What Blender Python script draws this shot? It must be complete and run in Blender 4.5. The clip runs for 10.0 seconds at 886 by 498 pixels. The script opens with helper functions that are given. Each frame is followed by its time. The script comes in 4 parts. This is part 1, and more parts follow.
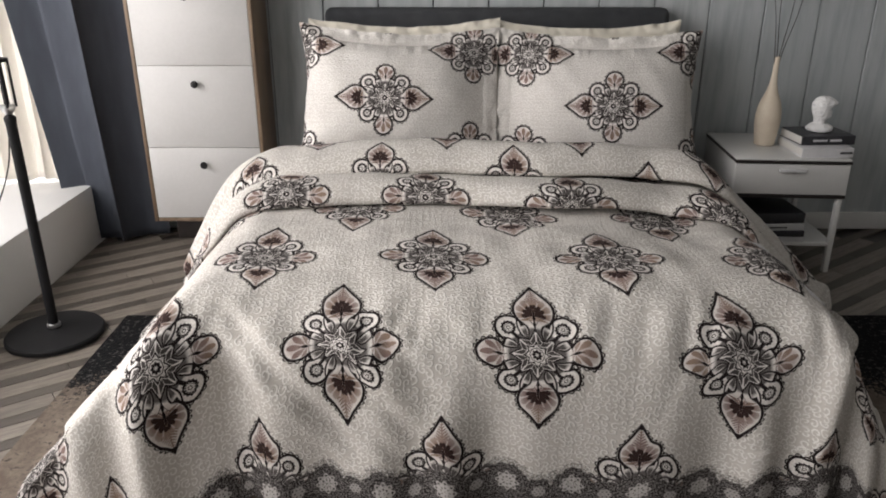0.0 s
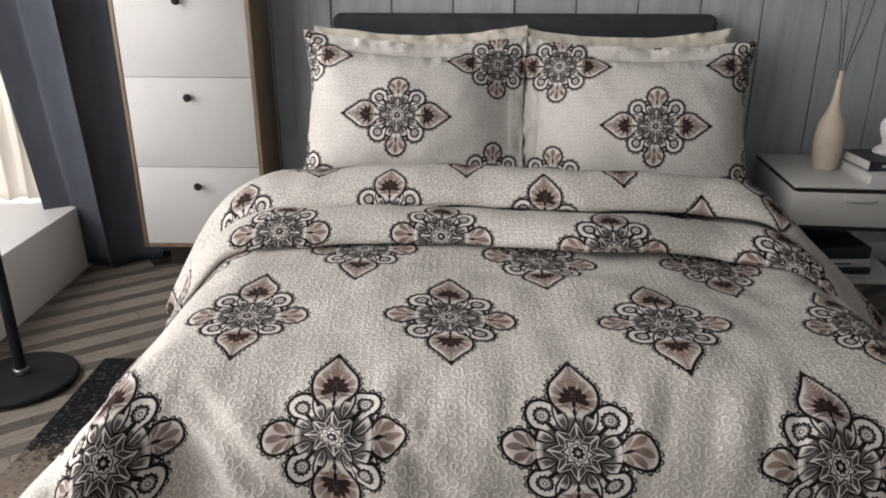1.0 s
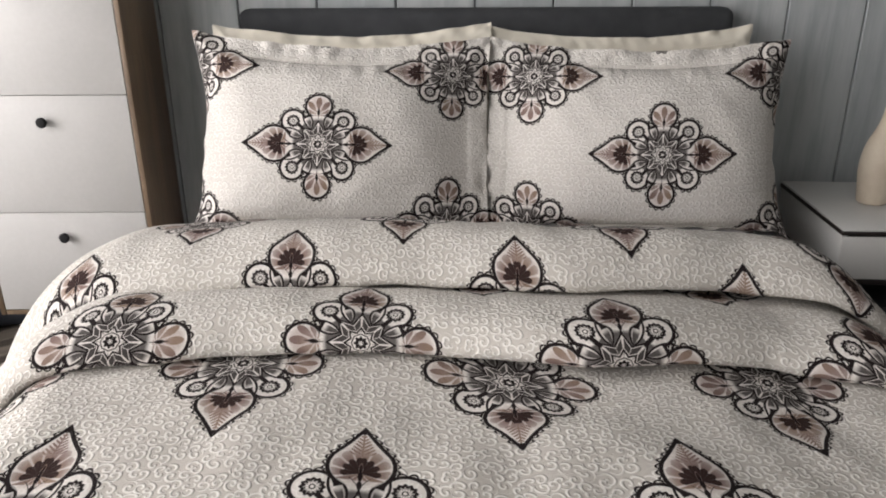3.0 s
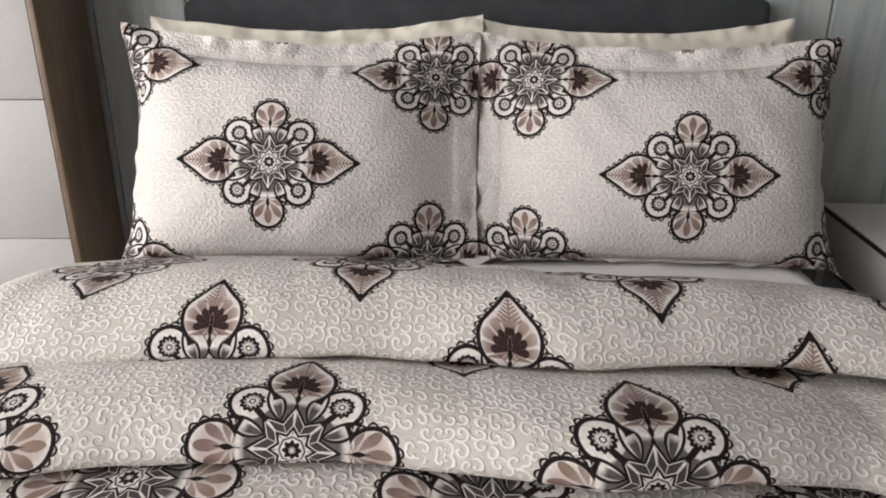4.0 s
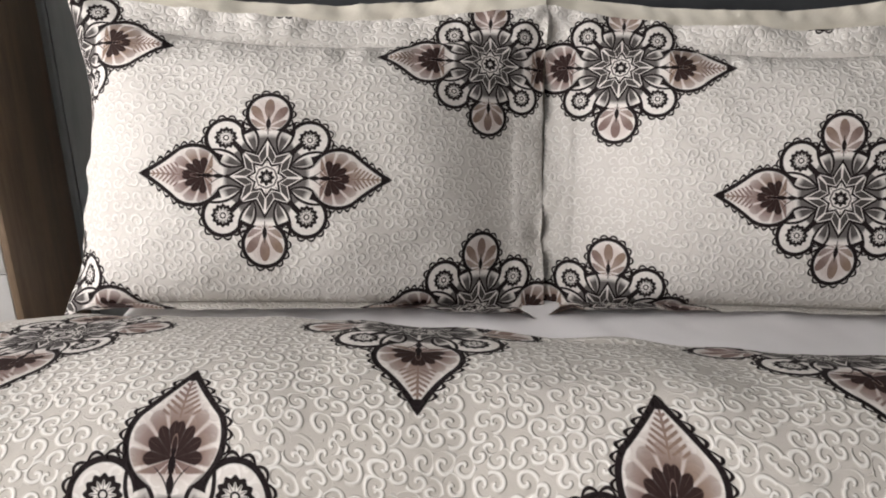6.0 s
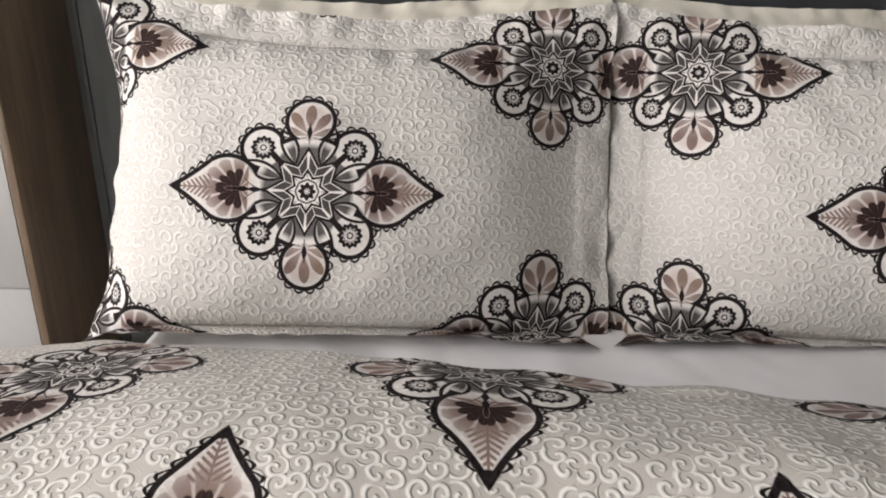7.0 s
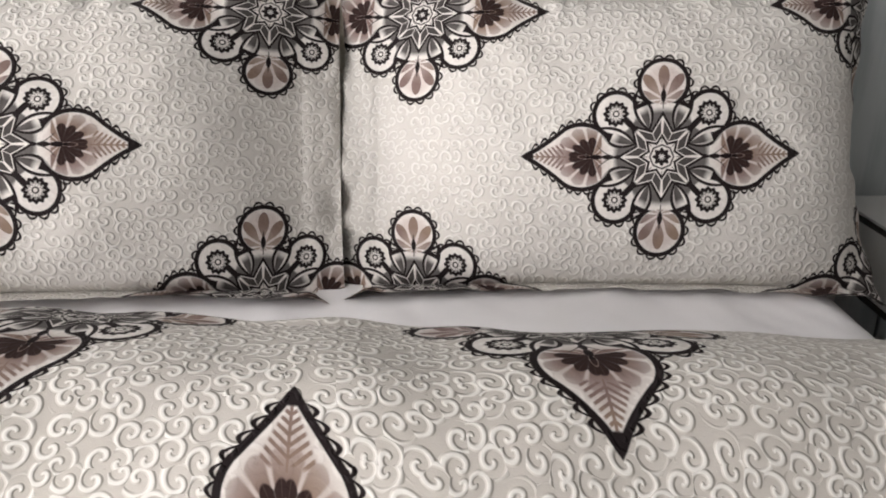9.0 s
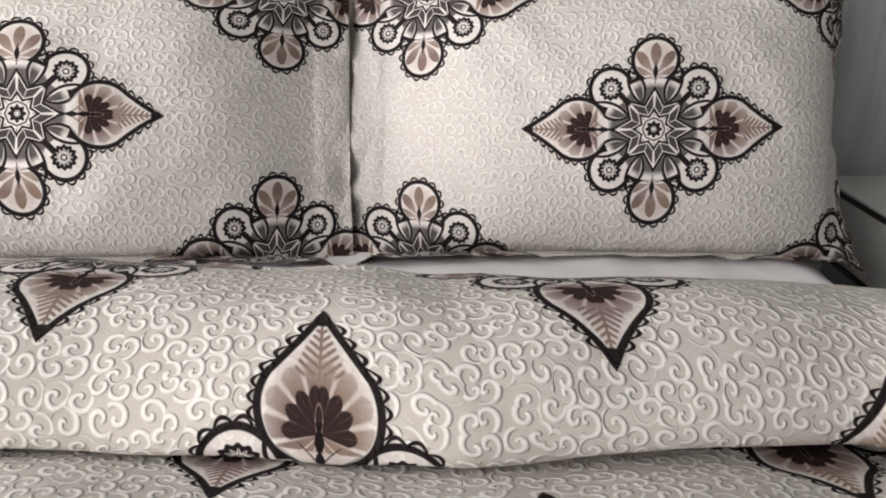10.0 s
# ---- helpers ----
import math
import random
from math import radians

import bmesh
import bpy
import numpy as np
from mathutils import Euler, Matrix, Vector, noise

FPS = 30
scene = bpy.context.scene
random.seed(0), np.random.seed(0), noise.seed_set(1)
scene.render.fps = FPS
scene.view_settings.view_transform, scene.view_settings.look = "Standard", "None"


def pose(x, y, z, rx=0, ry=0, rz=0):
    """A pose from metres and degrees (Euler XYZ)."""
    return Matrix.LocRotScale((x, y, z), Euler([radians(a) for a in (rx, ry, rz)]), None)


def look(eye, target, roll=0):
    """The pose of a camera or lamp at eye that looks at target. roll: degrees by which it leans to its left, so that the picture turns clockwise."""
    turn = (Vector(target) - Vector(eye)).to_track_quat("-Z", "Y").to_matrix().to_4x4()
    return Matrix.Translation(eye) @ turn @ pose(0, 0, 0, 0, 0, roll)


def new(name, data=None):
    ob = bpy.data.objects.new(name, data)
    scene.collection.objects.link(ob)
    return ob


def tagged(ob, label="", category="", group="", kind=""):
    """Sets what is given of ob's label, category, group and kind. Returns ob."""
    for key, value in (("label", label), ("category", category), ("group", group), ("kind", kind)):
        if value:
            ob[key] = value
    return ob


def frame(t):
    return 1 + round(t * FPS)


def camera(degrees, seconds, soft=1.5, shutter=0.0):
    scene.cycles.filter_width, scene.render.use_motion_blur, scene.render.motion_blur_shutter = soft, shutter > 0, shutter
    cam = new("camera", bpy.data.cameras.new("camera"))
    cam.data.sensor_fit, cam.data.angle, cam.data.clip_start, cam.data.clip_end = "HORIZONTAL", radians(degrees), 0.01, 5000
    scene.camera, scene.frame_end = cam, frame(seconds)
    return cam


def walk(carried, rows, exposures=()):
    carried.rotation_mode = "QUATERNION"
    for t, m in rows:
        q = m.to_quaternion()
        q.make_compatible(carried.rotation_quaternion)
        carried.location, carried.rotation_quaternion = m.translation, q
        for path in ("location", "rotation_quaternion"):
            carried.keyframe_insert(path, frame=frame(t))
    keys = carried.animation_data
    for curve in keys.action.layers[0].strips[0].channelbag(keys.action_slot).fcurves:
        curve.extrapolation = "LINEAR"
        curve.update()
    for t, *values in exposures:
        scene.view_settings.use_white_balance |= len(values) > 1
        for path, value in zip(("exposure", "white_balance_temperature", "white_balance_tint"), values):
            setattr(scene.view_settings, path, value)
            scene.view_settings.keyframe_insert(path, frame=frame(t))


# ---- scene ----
cam = camera(61.0, 10.0, soft=1.9)
METRES, EYE, TILT, LEAN, TURN = 2.25, 1.15, 0.0, 0.0, 0.0
ROWS = [
    (0.0, 0.0, 0.0, 0.0, -0.0, -21.64, 0.0),
    (0.5, 0.0049, 0.0761, -0.0051, 1.77, -21.61, -0.11),
    (1.0, -0.0011, 0.1411, -0.0054, 1.47, -21.41, -0.09),
    (1.5, 0.0091, 0.2004, -0.0087, 0.3, -21.43, 0.02),
    (2.0, 0.0268, 0.259, -0.0126, 0.63, -21.38, -0.09),
    (2.5, 0.0277, 0.3257, -0.0231, 1.14, -21.34, 0.1),
    (2.7, 0.0276, 0.3658, -0.0262, 0.4, -21.38, 0.2),
    (3.8, 0.0493, 0.5356, -0.0467, -1.39, -21.45, 0.05),
    (4.0, 0.0505, 0.5657, -0.0507, -0.55, -21.41, -0.04),
    (4.5, 0.0464, 0.6163, -0.0643, 2.46, -21.19, -0.19),
    (5.0, 0.0333, 0.6644, -0.0677, 3.0, -21.03, -0.28),
    (5.2, 0.0311, 0.6813, -0.0689, 1.94, -21.17, -0.28),
    (6.3, 0.0, 0.7551, -0.0951, -1.07, -21.02, -0.3),
    (6.5, -0.0039, 0.765, -0.0969, -0.22, -20.95, -0.24),
    (7.0, -0.0048, 0.7859, -0.0945, 1.52, -20.88, -0.18),
    (7.5, 0.0152, 0.8026, -0.0857, 2.1, -20.86, -0.15),
    (8.0, 0.0569, 0.8077, -0.0848, 1.73, -20.88, 0.01),
    (8.5, 0.1024, 0.804, -0.1026, -0.09, -20.87, 0.09),
    (9.0, 0.1235, 0.7908, -0.126, -3.59, -21.13, 0.17),
    (9.5, 0.1246, 0.7749, -0.1371, -3.92, -21.16, -0.02),
    (10.0, 0.1155, 0.7607, -0.1342, -3.94, -21.27, -0.11),
]
walk(cam, [(t, pose(0, 0, EYE, TILT, LEAN, TURN) @ pose(METRES * x, METRES * y, METRES * z, 90 + pitch, roll, yaw)) for t, x, y, z, yaw, pitch, roll in ROWS], exposures=[(0.0, 0.04), (1.0, -0.10), (2.5, 0.09), (4.5, 0.21), (6.5, 0.20), (7.5, 0.13), (8.0, 0.25), (8.5, 0.45), (9.2, 0.53), (10.0, 0.50)])

# ---- world and light ----
world = bpy.data.worlds.new("sky")
world.use_nodes = True
scene.world = world
wn = world.node_tree.nodes
sky = wn.new("ShaderNodeTexSky")
sky.sky_type, sky.sun_disc = "NISHITA", False
sky.sun_elevation, sky.sun_rotation = radians(36), radians(-14)
wn["Background"].inputs["Strength"].default_value = 0.12
world.node_tree.links.new(sky.outputs[0], wn["Background"].inputs["Color"])

sun = new("sun", bpy.data.lights.new("sun", "SUN"))
sun.data.energy, sun.data.angle, sun.data.color = 2.8, radians(0.6), (1.0, 0.98, 0.955)
sun.matrix_world = look((-2.7, 6.8, 3.15), (-1.75, 3.0, 0.25))

window_light = new("window_light", bpy.data.lights.new("window_light", "AREA"))
window_light.data.shape, window_light.data.size, window_light.data.size_y = "RECTANGLE", 3.9, 1.8
window_light.data.energy, window_light.data.color = 105, (1.0, 0.945, 0.92)
window_light.matrix_world = look((-1.99, 0.70, 1.42), (1.0, 1.05, 0.72))


# ---- node arithmetic ----
class Num:
    """A value in a node tree; arithmetic on it adds Math nodes."""

    def __init__(self, tree, socket):
        self.tree, self.socket = tree, socket

    def op(self, kind, *others, clamp=False):
        node = self.tree.nodes.new("ShaderNodeMath")
        node.operation, node.use_clamp = kind, clamp
        for slot, value in zip(node.inputs, (self, *others)):
            if isinstance(value, Num):
                self.tree.links.new(value.socket, slot)
            else:
                slot.default_value = value
        return Num(self.tree, node.outputs[0])

    def __add__(self, o): return self.op("ADD", o)
    def __radd__(self, o): return self.op("ADD", o)
    def __sub__(self, o): return self.op("SUBTRACT", o)
    def __rsub__(self, o): return self.op("MULTIPLY_ADD", -1.0, o)
    def __mul__(self, o): return self.op("MULTIPLY", o)
    def __rmul__(self, o): return self.op("MULTIPLY", o)
    def __truediv__(self, o): return self.op("DIVIDE", o)
    def __abs__(self): return self.op("ABSOLUTE")
    def sin(self): return self.op("SINE")
    def cos(self): return self.op("COSINE")
    def sqrt(self): return self.op("SQRT")
    def low(self, o): return self.op("MINIMUM", o)
    def high(self, o): return self.op("MAXIMUM", o)
    def angle(self, x): return self.op("ARCTAN2", x)
    def wrap(self, w): return self.op("WRAP", w / 2, -w / 2)
    def more(self, o): return self.op("GREATER_THAN", o)
    def length(self, o): return (self * self + o * o).sqrt()

    def step(self, a, b):
        """0 at a and 1 at b, smoothly."""
        node = self.tree.nodes.new("ShaderNodeMapRange")
        node.interpolation_type = "SMOOTHSTEP"
        self.tree.links.new(self.socket, node.inputs[0])
        node.inputs[1].default_value, node.inputs[2].default_value = a, b
        return Num(self.tree, node.outputs[0])

    def pick(self, a, b):
        """a where self is 0, b where it is 1."""
        return a + (b - a) * self


def material(name, rough=0.6, metal=0.0):
    m = bpy.data.materials.new(name)
    m.use_nodes = True
    b = m.node_tree.nodes["Principled BSDF"]
    b.inputs["Roughness"].default_value, b.inputs["Metallic"].default_value = rough, metal
    return m, m.node_tree, b


def mixed(tree, factor, a, b):
    node = tree.nodes.new("ShaderNodeMix")
    node.data_type = "RGBA"
    if isinstance(factor, Num):
        tree.links.new(factor.socket, node.inputs[0])
    else:
        node.inputs[0].default_value = factor
    for slot, value in ((node.inputs[6], a), (node.inputs[7], b)):
        if isinstance(value, tuple):
            slot.default_value = (*value, 1)
        else:
            tree.links.new(value, slot)
    return node.outputs[2]


def coords(tree, kind="Object", scale=(1, 1, 1)):
    tc = tree.nodes.new("ShaderNodeTexCoord")
    mp = tree.nodes.new("ShaderNodeMapping")
    mp.inputs["Scale"].default_value = scale
    tree.links.new(tc.outputs[kind], mp.inputs[0])
    return mp.outputs[0]


def noise_of(tree, vector, scale, detail=3.0, rough=0.55):
    node = tree.nodes.new("ShaderNodeTexNoise")
    node.inputs["Scale"].default_value, node.inputs["Detail"].default_value, node.inputs["Roughness"].default_value = scale, detail, rough
    tree.links.new(vector, node.inputs["Vector"])
    return Num(tree, node.outputs[0])


def bump(tree, shader, height, strength, distance):
    node = tree.nodes.new("ShaderNodeBump")
    node.inputs["Strength"].default_value, node.inputs["Distance"].default_value = strength, distance
    tree.links.new(height.socket, node.inputs["Height"])
    tree.links.new(node.outputs[0], shader.inputs["Normal"])


def paint(name, dark, light, rough=0.6, scale=(1, 1, 1), size=6.0, relief=0.15, fine=120.0, metal=0.0, kind="Object"):
    """A plain surface with broad and fine variation."""
    m, tree, b = material(name, rough, metal)
    v = coords(tree, kind, scale)
    broad, grain = noise_of(tree, v, size), noise_of(tree, v, fine, 2)
    tree.links.new(mixed(tree, (broad * 0.75 + grain * 0.25).step(0.3, 0.7), dark, light), b.inputs["Base Color"])
    r = broad * 0.16 + (rough - 0.08)
    tree.links.new(r.socket, b.inputs["Roughness"])
    bump(tree, b, grain, relief, 0.002)
    return m


DARK, PINK, TAN = (0.010, 0.006, 0.007), (0.20, 0.140, 0.128), (0.25, 0.180, 0.140)


def printed_cotton(name, curl, relief, shine, lobe, ground_dark, ground_light, border=None):
    """Cream matelasse cotton with raised scrolls and printed medallions; the UV map is in metres."""
    m, tree, b = material(name, 0.85)
    uvn = tree.nodes.new("ShaderNodeUVMap")
    sep = tree.nodes.new("ShaderNodeSeparateXYZ")
    tree.links.new(uvn.outputs[0], sep.inputs[0])
    u, v = Num(tree, sep.outputs[0]), Num(tree, sep.outputs[1])
    # nearest medallion of the staggered repeat
    PU, PV = 0.40, 0.65
    u1, v1 = u.wrap(PU), v.wrap(PV)
    u2, v2 = (u + PU / 2).wrap(PU), (v + PV / 2).wrap(PV)
    far = (abs(u1) / PU + abs(v1) / PV).more(0.5)
    x, y = abs(far.pick(u1, u2)), abs(far.pick(v1, v2))
    r, a = x.length(y), y.angle(x)
    # outlines: pointed lobes on y, round lobes on x and on the diagonals, and a core
    belly = (y - 0.101).length(x) - 0.0408
    wedge = x * 0.824 + (y - 0.173) * 0.566 + ((y - 0.122) * (0.173 - y)).high(0.0) * 2.6
    drop = ((y - 0.101) * 0.824 - x * 0.566).more(0.0).pick(belly, wedge)
    xr = x - 0.0925
    knob = xr.length(y) - 0.0300
    xd, yd = x - 0.0540, y - 0.0585
    curlr, curla = xd.length(yd), yd.angle(xd)
    diag = curlr - 0.0270
    core = r - 0.070
    lobes = drop.low(knob).low(diag)
    whole = lobes.low(core)
    inside = whole.step(0.0008, -0.0008)
    # rope edge: a bold line with small loops outside, a filled point
    near_drop, near_knob = (lobes + 0.00001).more(drop), (lobes + 0.00001).more(knob)
    along = near_drop.pick(near_knob.pick(curla * 6.4, y.angle(xr) * 7.0), y * 285.0)
    loop = abs(along.sin())
    ink = abs(whole - 0.0004).step(0.0036, 0.0022)
    ink = ink.high(abs(whole - 0.0014 - loop * 0.0052).step(0.0022, 0.0010) * whole.step(0.0, 0.001) * y.step(0.169, 0.163))
    ink = ink.high(y.step(0.1605, 0.1630) * drop.step(0.0030, 0.0010))
    in_drop, in_knob = drop.step(-0.002, -0.004), knob.step(-0.002, -0.004)
    # heart, fan of petals and feather in the pointed lobes
    yl = y - 0.087
    rl, fan = x.length(yl * 0.84), (yl * 0.84).angle(x)
    scal = abs((fan * 6.5).cos())
    heart = (rl - 0.0200 - scal * 0.0050).step(0.0010, -0.0010) * (yl + x * 0.30).step(-0.001, 0.001) * in_drop
    barbs = abs((fan * 13.0).sin()).step(0.30, 0.10) * rl.step(0.012, 0.018) * 0.12
    ring_out = (rl - 0.0345 - scal * 0.0050).step(0.0010, -0.0010) * (yl + 0.012).step(-0.001, 0.001)
    petal = ring_out * (scal - 0.10).step(0.0, 0.45) * (1.0 - (rl - 0.024) * 32.0).low(1.0).high(0.35)
    feather = ((y * 900.0 - x * 760.0).sin()).step(-0.5, 0.5) * (x - (0.168 - y) * 0.42).step(0.0015, -0.0015) * y.step(0.119, 0.124)
    feather = feather.high(x.step(0.0016, 0.0006) * y.step(0.116, 0.120)) * y.step(0.166, 0.160)
    stem = (x - abs((y * 210.0).sin()) * 0.0022).step(0.0016, 0.0006) * y.step(0.050, 0.054) * (y - 0.092).step(0.004, 0.0)
    tendril = abs(x - (y - 0.058) * (y - 0.058) * 26.0 - 0.0012).step(0.0013, 0.0005) * y.step(0.058, 0.061) * y.step(0.083, 0.077)
    seed = (x * 3.6).length(y - 0.096) - 0.0090
    # leaf of rounded blades in the round lobes
    xk = x - 0.0715
    rk, fk = xk.length(y), abs(y.angle(xk))
    reach = (rk - 0.0265 + fk * 0.0060) / 0.0165
    blade = ((fk * 9.4).cos() - reach * reach * 1.5 + 0.75).step(-0.12, 0.12)
    leaf = blade * in_knob * (0.60 + rk * 14.0).low(1.0)
    rib = y.step(0.0013, 0.0005) * xk.step(-0.014, -0.010) * xk.step(0.022, 0.016)
    bt0 = (x - 0.0765) / 0.0095
    bud = (y - (1.0 - bt0 * bt0) * 0.0034).step(0.0007, -0.0007) * (1.0 - bt0 * bt0).step(0.0, 0.05)
    # daisies on the diagonals
    wav = (curla * 12.0).cos()
    daisy = (curlr - 0.0152 - wav * 0.0012).step(0.0007, -0.0007) * (curlr - 0.0090 - wav * 0.0020).step(-0.0007, 0.0007)
    daisy = daisy.high(abs((curla * 6.0).sin()).step(0.50, 0.20) * curlr.step(0.0115, 0.0095) * curlr.step(0.0035, 0.0050) * 0.8)
    daisy = daisy.high(abs(curlr - 0.0034).step(0.0013, 0.0005))
    # eight-pointed stars and leaf buds round the middle
    a8 = abs(a.wrap(math.pi / 4))
    c8, s8 = a8.cos(), a8.sin()
    star1 = r * (c8 + s8 * 1.55) - 0.0265
    star2 = r * (c8 + s8 * 1.75) - 0.0545
    ring = r * (c8 + s8 * 0.42) - 0.0150
    star = abs(star1).step(0.0034, 0.0020)
    dark_leaf = star1.step(0.0040, 0.0055) * star2.step(-0.0048, -0.0064) * a8.step(0.02, 0.06)
    split = (r * (a8 * -1.0 + math.pi / 8).sin()).step(0.0008, 0.0003) * 0.7 * star1.step(0.004, 0.007)
    dark_leaf = dark_leaf * (1.0 - split)
    star = star.high(dark_leaf * 0.93).high(abs(star2).step(0.0040, 0.0026)).high(abs(ring).step(0.0017, 0.0009) * 0.85)
    star = star.high((abs(r - 0.0065) - 0.0036 - (a * 8.0).cos() * 0.0016).step(0.0008, -0.0008))
    star = star.high(abs(s8 * r).step(0.0010, 0.0004) * r.step(0.017, 0.019) * star1.step(0.0, -0.002) * 0.7)
    am = abs(a - math.pi / 4) - 0.385
    rb, tb = r * am.cos(), r * am.sin()
    bt = (rb - 0.0615) / 0.0245
    bw = (1.0 - bt * bt) * 0.0098
    off_mid = tb + (rb - 0.060) * (rb - 0.060) * 4.0
    bend = abs(off_mid)
    bud8 = bend / bw.high(0.0006)
    bud_line = abs(bend - bw.high(0.0)).step(0.0025, 0.0014) * bw.step(-0.0012, 0.0)
    bud_fill = bud8.step(1.0, 0.9)
    bud_core = (bend - bw * 0.52).step(0.0007, -0.0006) * rb.step(0.066, 0.056)
    gap = star2.step(0.0, 0.002) * core.step(0.002, -0.002) * bud8.step(1.0, 1.1) * diag.step(-0.004, -0.001) * drop.step(0.0, 0.001) * knob.step(0.0, 0.001)
    stalk8 = abs(r * (a - math.pi / 4).sin()).step(0.0046, 0.0034) * r.step(0.044, 0.047) * r.step(0.070, 0.066)
    ink = ink.high(star).high(bud_line * (drop.step(-0.006, 0.0) * knob.step(-0.006, 0.0)).high(0.5)).high(gap * r.step(0.064, 0.054) * 0.85).high(stalk8).high(daisy * diag.step(0.0, -0.002))
    ink = ink.high(bud_core * 0.88).high(stem).high(tendril * 0.8).high(rib * 0.8).high(bud)
    grey = bud_fill * off_mid.step(-0.002, 0.006) * rb.step(0.080, 0.056) * 0.55
    pale = drop.step(-0.001, -0.017).high(knob.step(-0.001, -0.014))
    pink = (petal * in_drop).high(feather * in_drop).high(leaf)
    heart = heart * (1.0 - barbs) * (1.0 - abs(seed).step(0.0015, 0.0006) * 0.7)
    # raised scrolls
    vs = tree.nodes.new("ShaderNodeCombineXYZ")
    wob = noise_of(tree, uvn.outputs[0], 22.0, 1.0)
    tree.links.new((u / curl + wob * 0.7).socket, vs.inputs[0])
    tree.links.new((v / curl - wob * 0.6).socket, vs.inputs[1])
    vor = tree.nodes.new("ShaderNodeTexVoronoi")
    vor.voronoi_dimensions = "2D"
    vor.inputs["Scale"].default_value, vor.inputs["Randomness"].default_value = 1.0, 0.75
    tree.links.new(vs.outputs[0], vor.inputs["Vector"])
    s2, s3, s4 = (tree.nodes.new("ShaderNodeSeparateXYZ") for _ in range(3))
    tree.links.new(vs.outputs[0], s2.inputs[0])
    tree.links.new(vor.outputs["Position"], s3.inputs[0])
    tree.links.new(vor.outputs["Color"], s4.inputs[0])
    dx = Num(tree, s2.outputs[0]) - Num(tree, s3.outputs[0])
    dy = Num(tree, s2.outputs[1]) - Num(tree, s3.outputs[1])
    rand = Num(tree, s4.outputs[0])
    hand = Num(tree, s4.outputs[1]).more(0.5) * 2.0 - 1.0
    spin = dy.angle(dx) * hand + dx.length(dy) * 11.0 + rand * 6.28
    arm = dx.length(dy).step(0.80, 0.55)
    scroll = spin.cos().step(0.25, 0.88) * arm
    weave = noise_of(tree, uvn.outputs[0], 900.0, 2.0)
    soil = noise_of(tree, uvn.outputs[0], 5.0, 3.0)
    ground = mixed(tree, soil.step(0.35, 0.65), ground_dark, ground_light)
    base = mixed(tree, scroll * shine, ground, (0.80, 0.785, 0.75))
    white = mixed(tree, inside * 0.6, base, (0.74, 0.70, 0.67))
    white = mixed(tree, grey, white, (0.13, 0.115, 0.11))
    rose = mixed(tree, noise_of(tree, uvn.outputs[0], 11.0, 2.0).step(0.4, 0.62), PINK, TAN)
    with_pink = mixed(tree, pale * 0.9, white, lobe)
    with_pink = mixed(tree, pink, with_pink, rose)
    with_pink = mixed(tree, heart * 0.97, with_pink, (0.026, 0.014, 0.013))
    final = mixed(tree, ink * 0.99, with_pink, DARK)
    if border is not None:
        # dark lace band along the hem: arches round large flowers, small flowers between them, a leafy fringe
        cell = 0.4 / 3
        fu, gu, fv = u.wrap(cell), (u + cell / 2).wrap(cell), v - (border - 0.022)
        rf, af, rg, ag = fu.length(fv), fv.angle(fu), gu.length(fv + 0.006), (fv + 0.006).angle(gu)
        fringe = noise_of(tree, uvn.outputs[0], 95.0, 2.0)
        leafy = noise_of(tree, uvn.outputs[0], 260.0, 2.0)
        edge = (rf - 0.046).low(fv - 0.012).low(rg - 0.034) - (fringe - 0.5) * 0.030
        band = edge.step(0.0015, -0.0015)
        tips = (edge - 0.012 - (leafy - 0.5) * 0.03).step(0.003, -0.003) * leafy.step(0.44, 0.54)
        flower = (rf - 0.0225 - (af * 8.0).cos() * 0.0035).step(0.0015, -0.0015) * (abs((af * 4.0).sin()) * 0.7 + abs((rf * 330.0).sin()) * 0.6).step(0.35, 0.70)
        small = (rg - 0.0145 - (ag * 6.0).cos() * 0.0028).step(0.0015, -0.0015) * (abs((ag * 3.0).sin()) * 0.7 + abs((rg * 400.0).sin()) * 0.6).step(0.35, 0.70)
        rim = abs(rf - 0.034 - (af * 12.0).cos() * 0.002).step(0.0024, 0.0010) * 0.16
        net = leafy.step(0.47, 0.58) * 0.42
        lace = mixed(tree, flower.high(small * 0.75).high(rim).high(net), (0.024, 0.020, 0.020), (0.46, 0.44, 0.42))
        final = mixed(tree, tips * 0.75, final, (0.11, 0.10, 0.098))
        final = mixed(tree, band, final, lace)
    tree.links.new(final, b.inputs["Base Color"])
    b.inputs["Specular IOR Level"].default_value = 0.1
    bump(tree, b, spin.cos().step(-0.35, 1.0) * arm * (1.0 - inside * 0.85) + weave * 0.12, relief, 0.0022)
    return m


duvet_cloth = printed_cotton("printed_cotton_duvet", 0.0165, 0.52, 0.82, (0.47, 0.405, 0.375), (0.505, 0.478, 0.438), (0.56, 0.53, 0.49), border=-0.630)
pillow_cloth = printed_cotton("printed_cotton_pillow", 0.0160, 0.60, 0.60, (0.58, 0.51, 0.48), (0.58, 0.555, 0.52), (0.63, 0.605, 0.57))
plain_cotton = paint("cream_cotton", (0.66, 0.62, 0.53), (0.74, 0.71, 0.62), 0.9, (1, 1, 1), 9.0, 0.25, 400.0)
sheet_cotton = paint("white_cotton", (0.74, 0.73, 0.74), (0.80, 0.79, 0.80), 0.9, (1, 1, 1), 7.0, 0.2, 500.0)
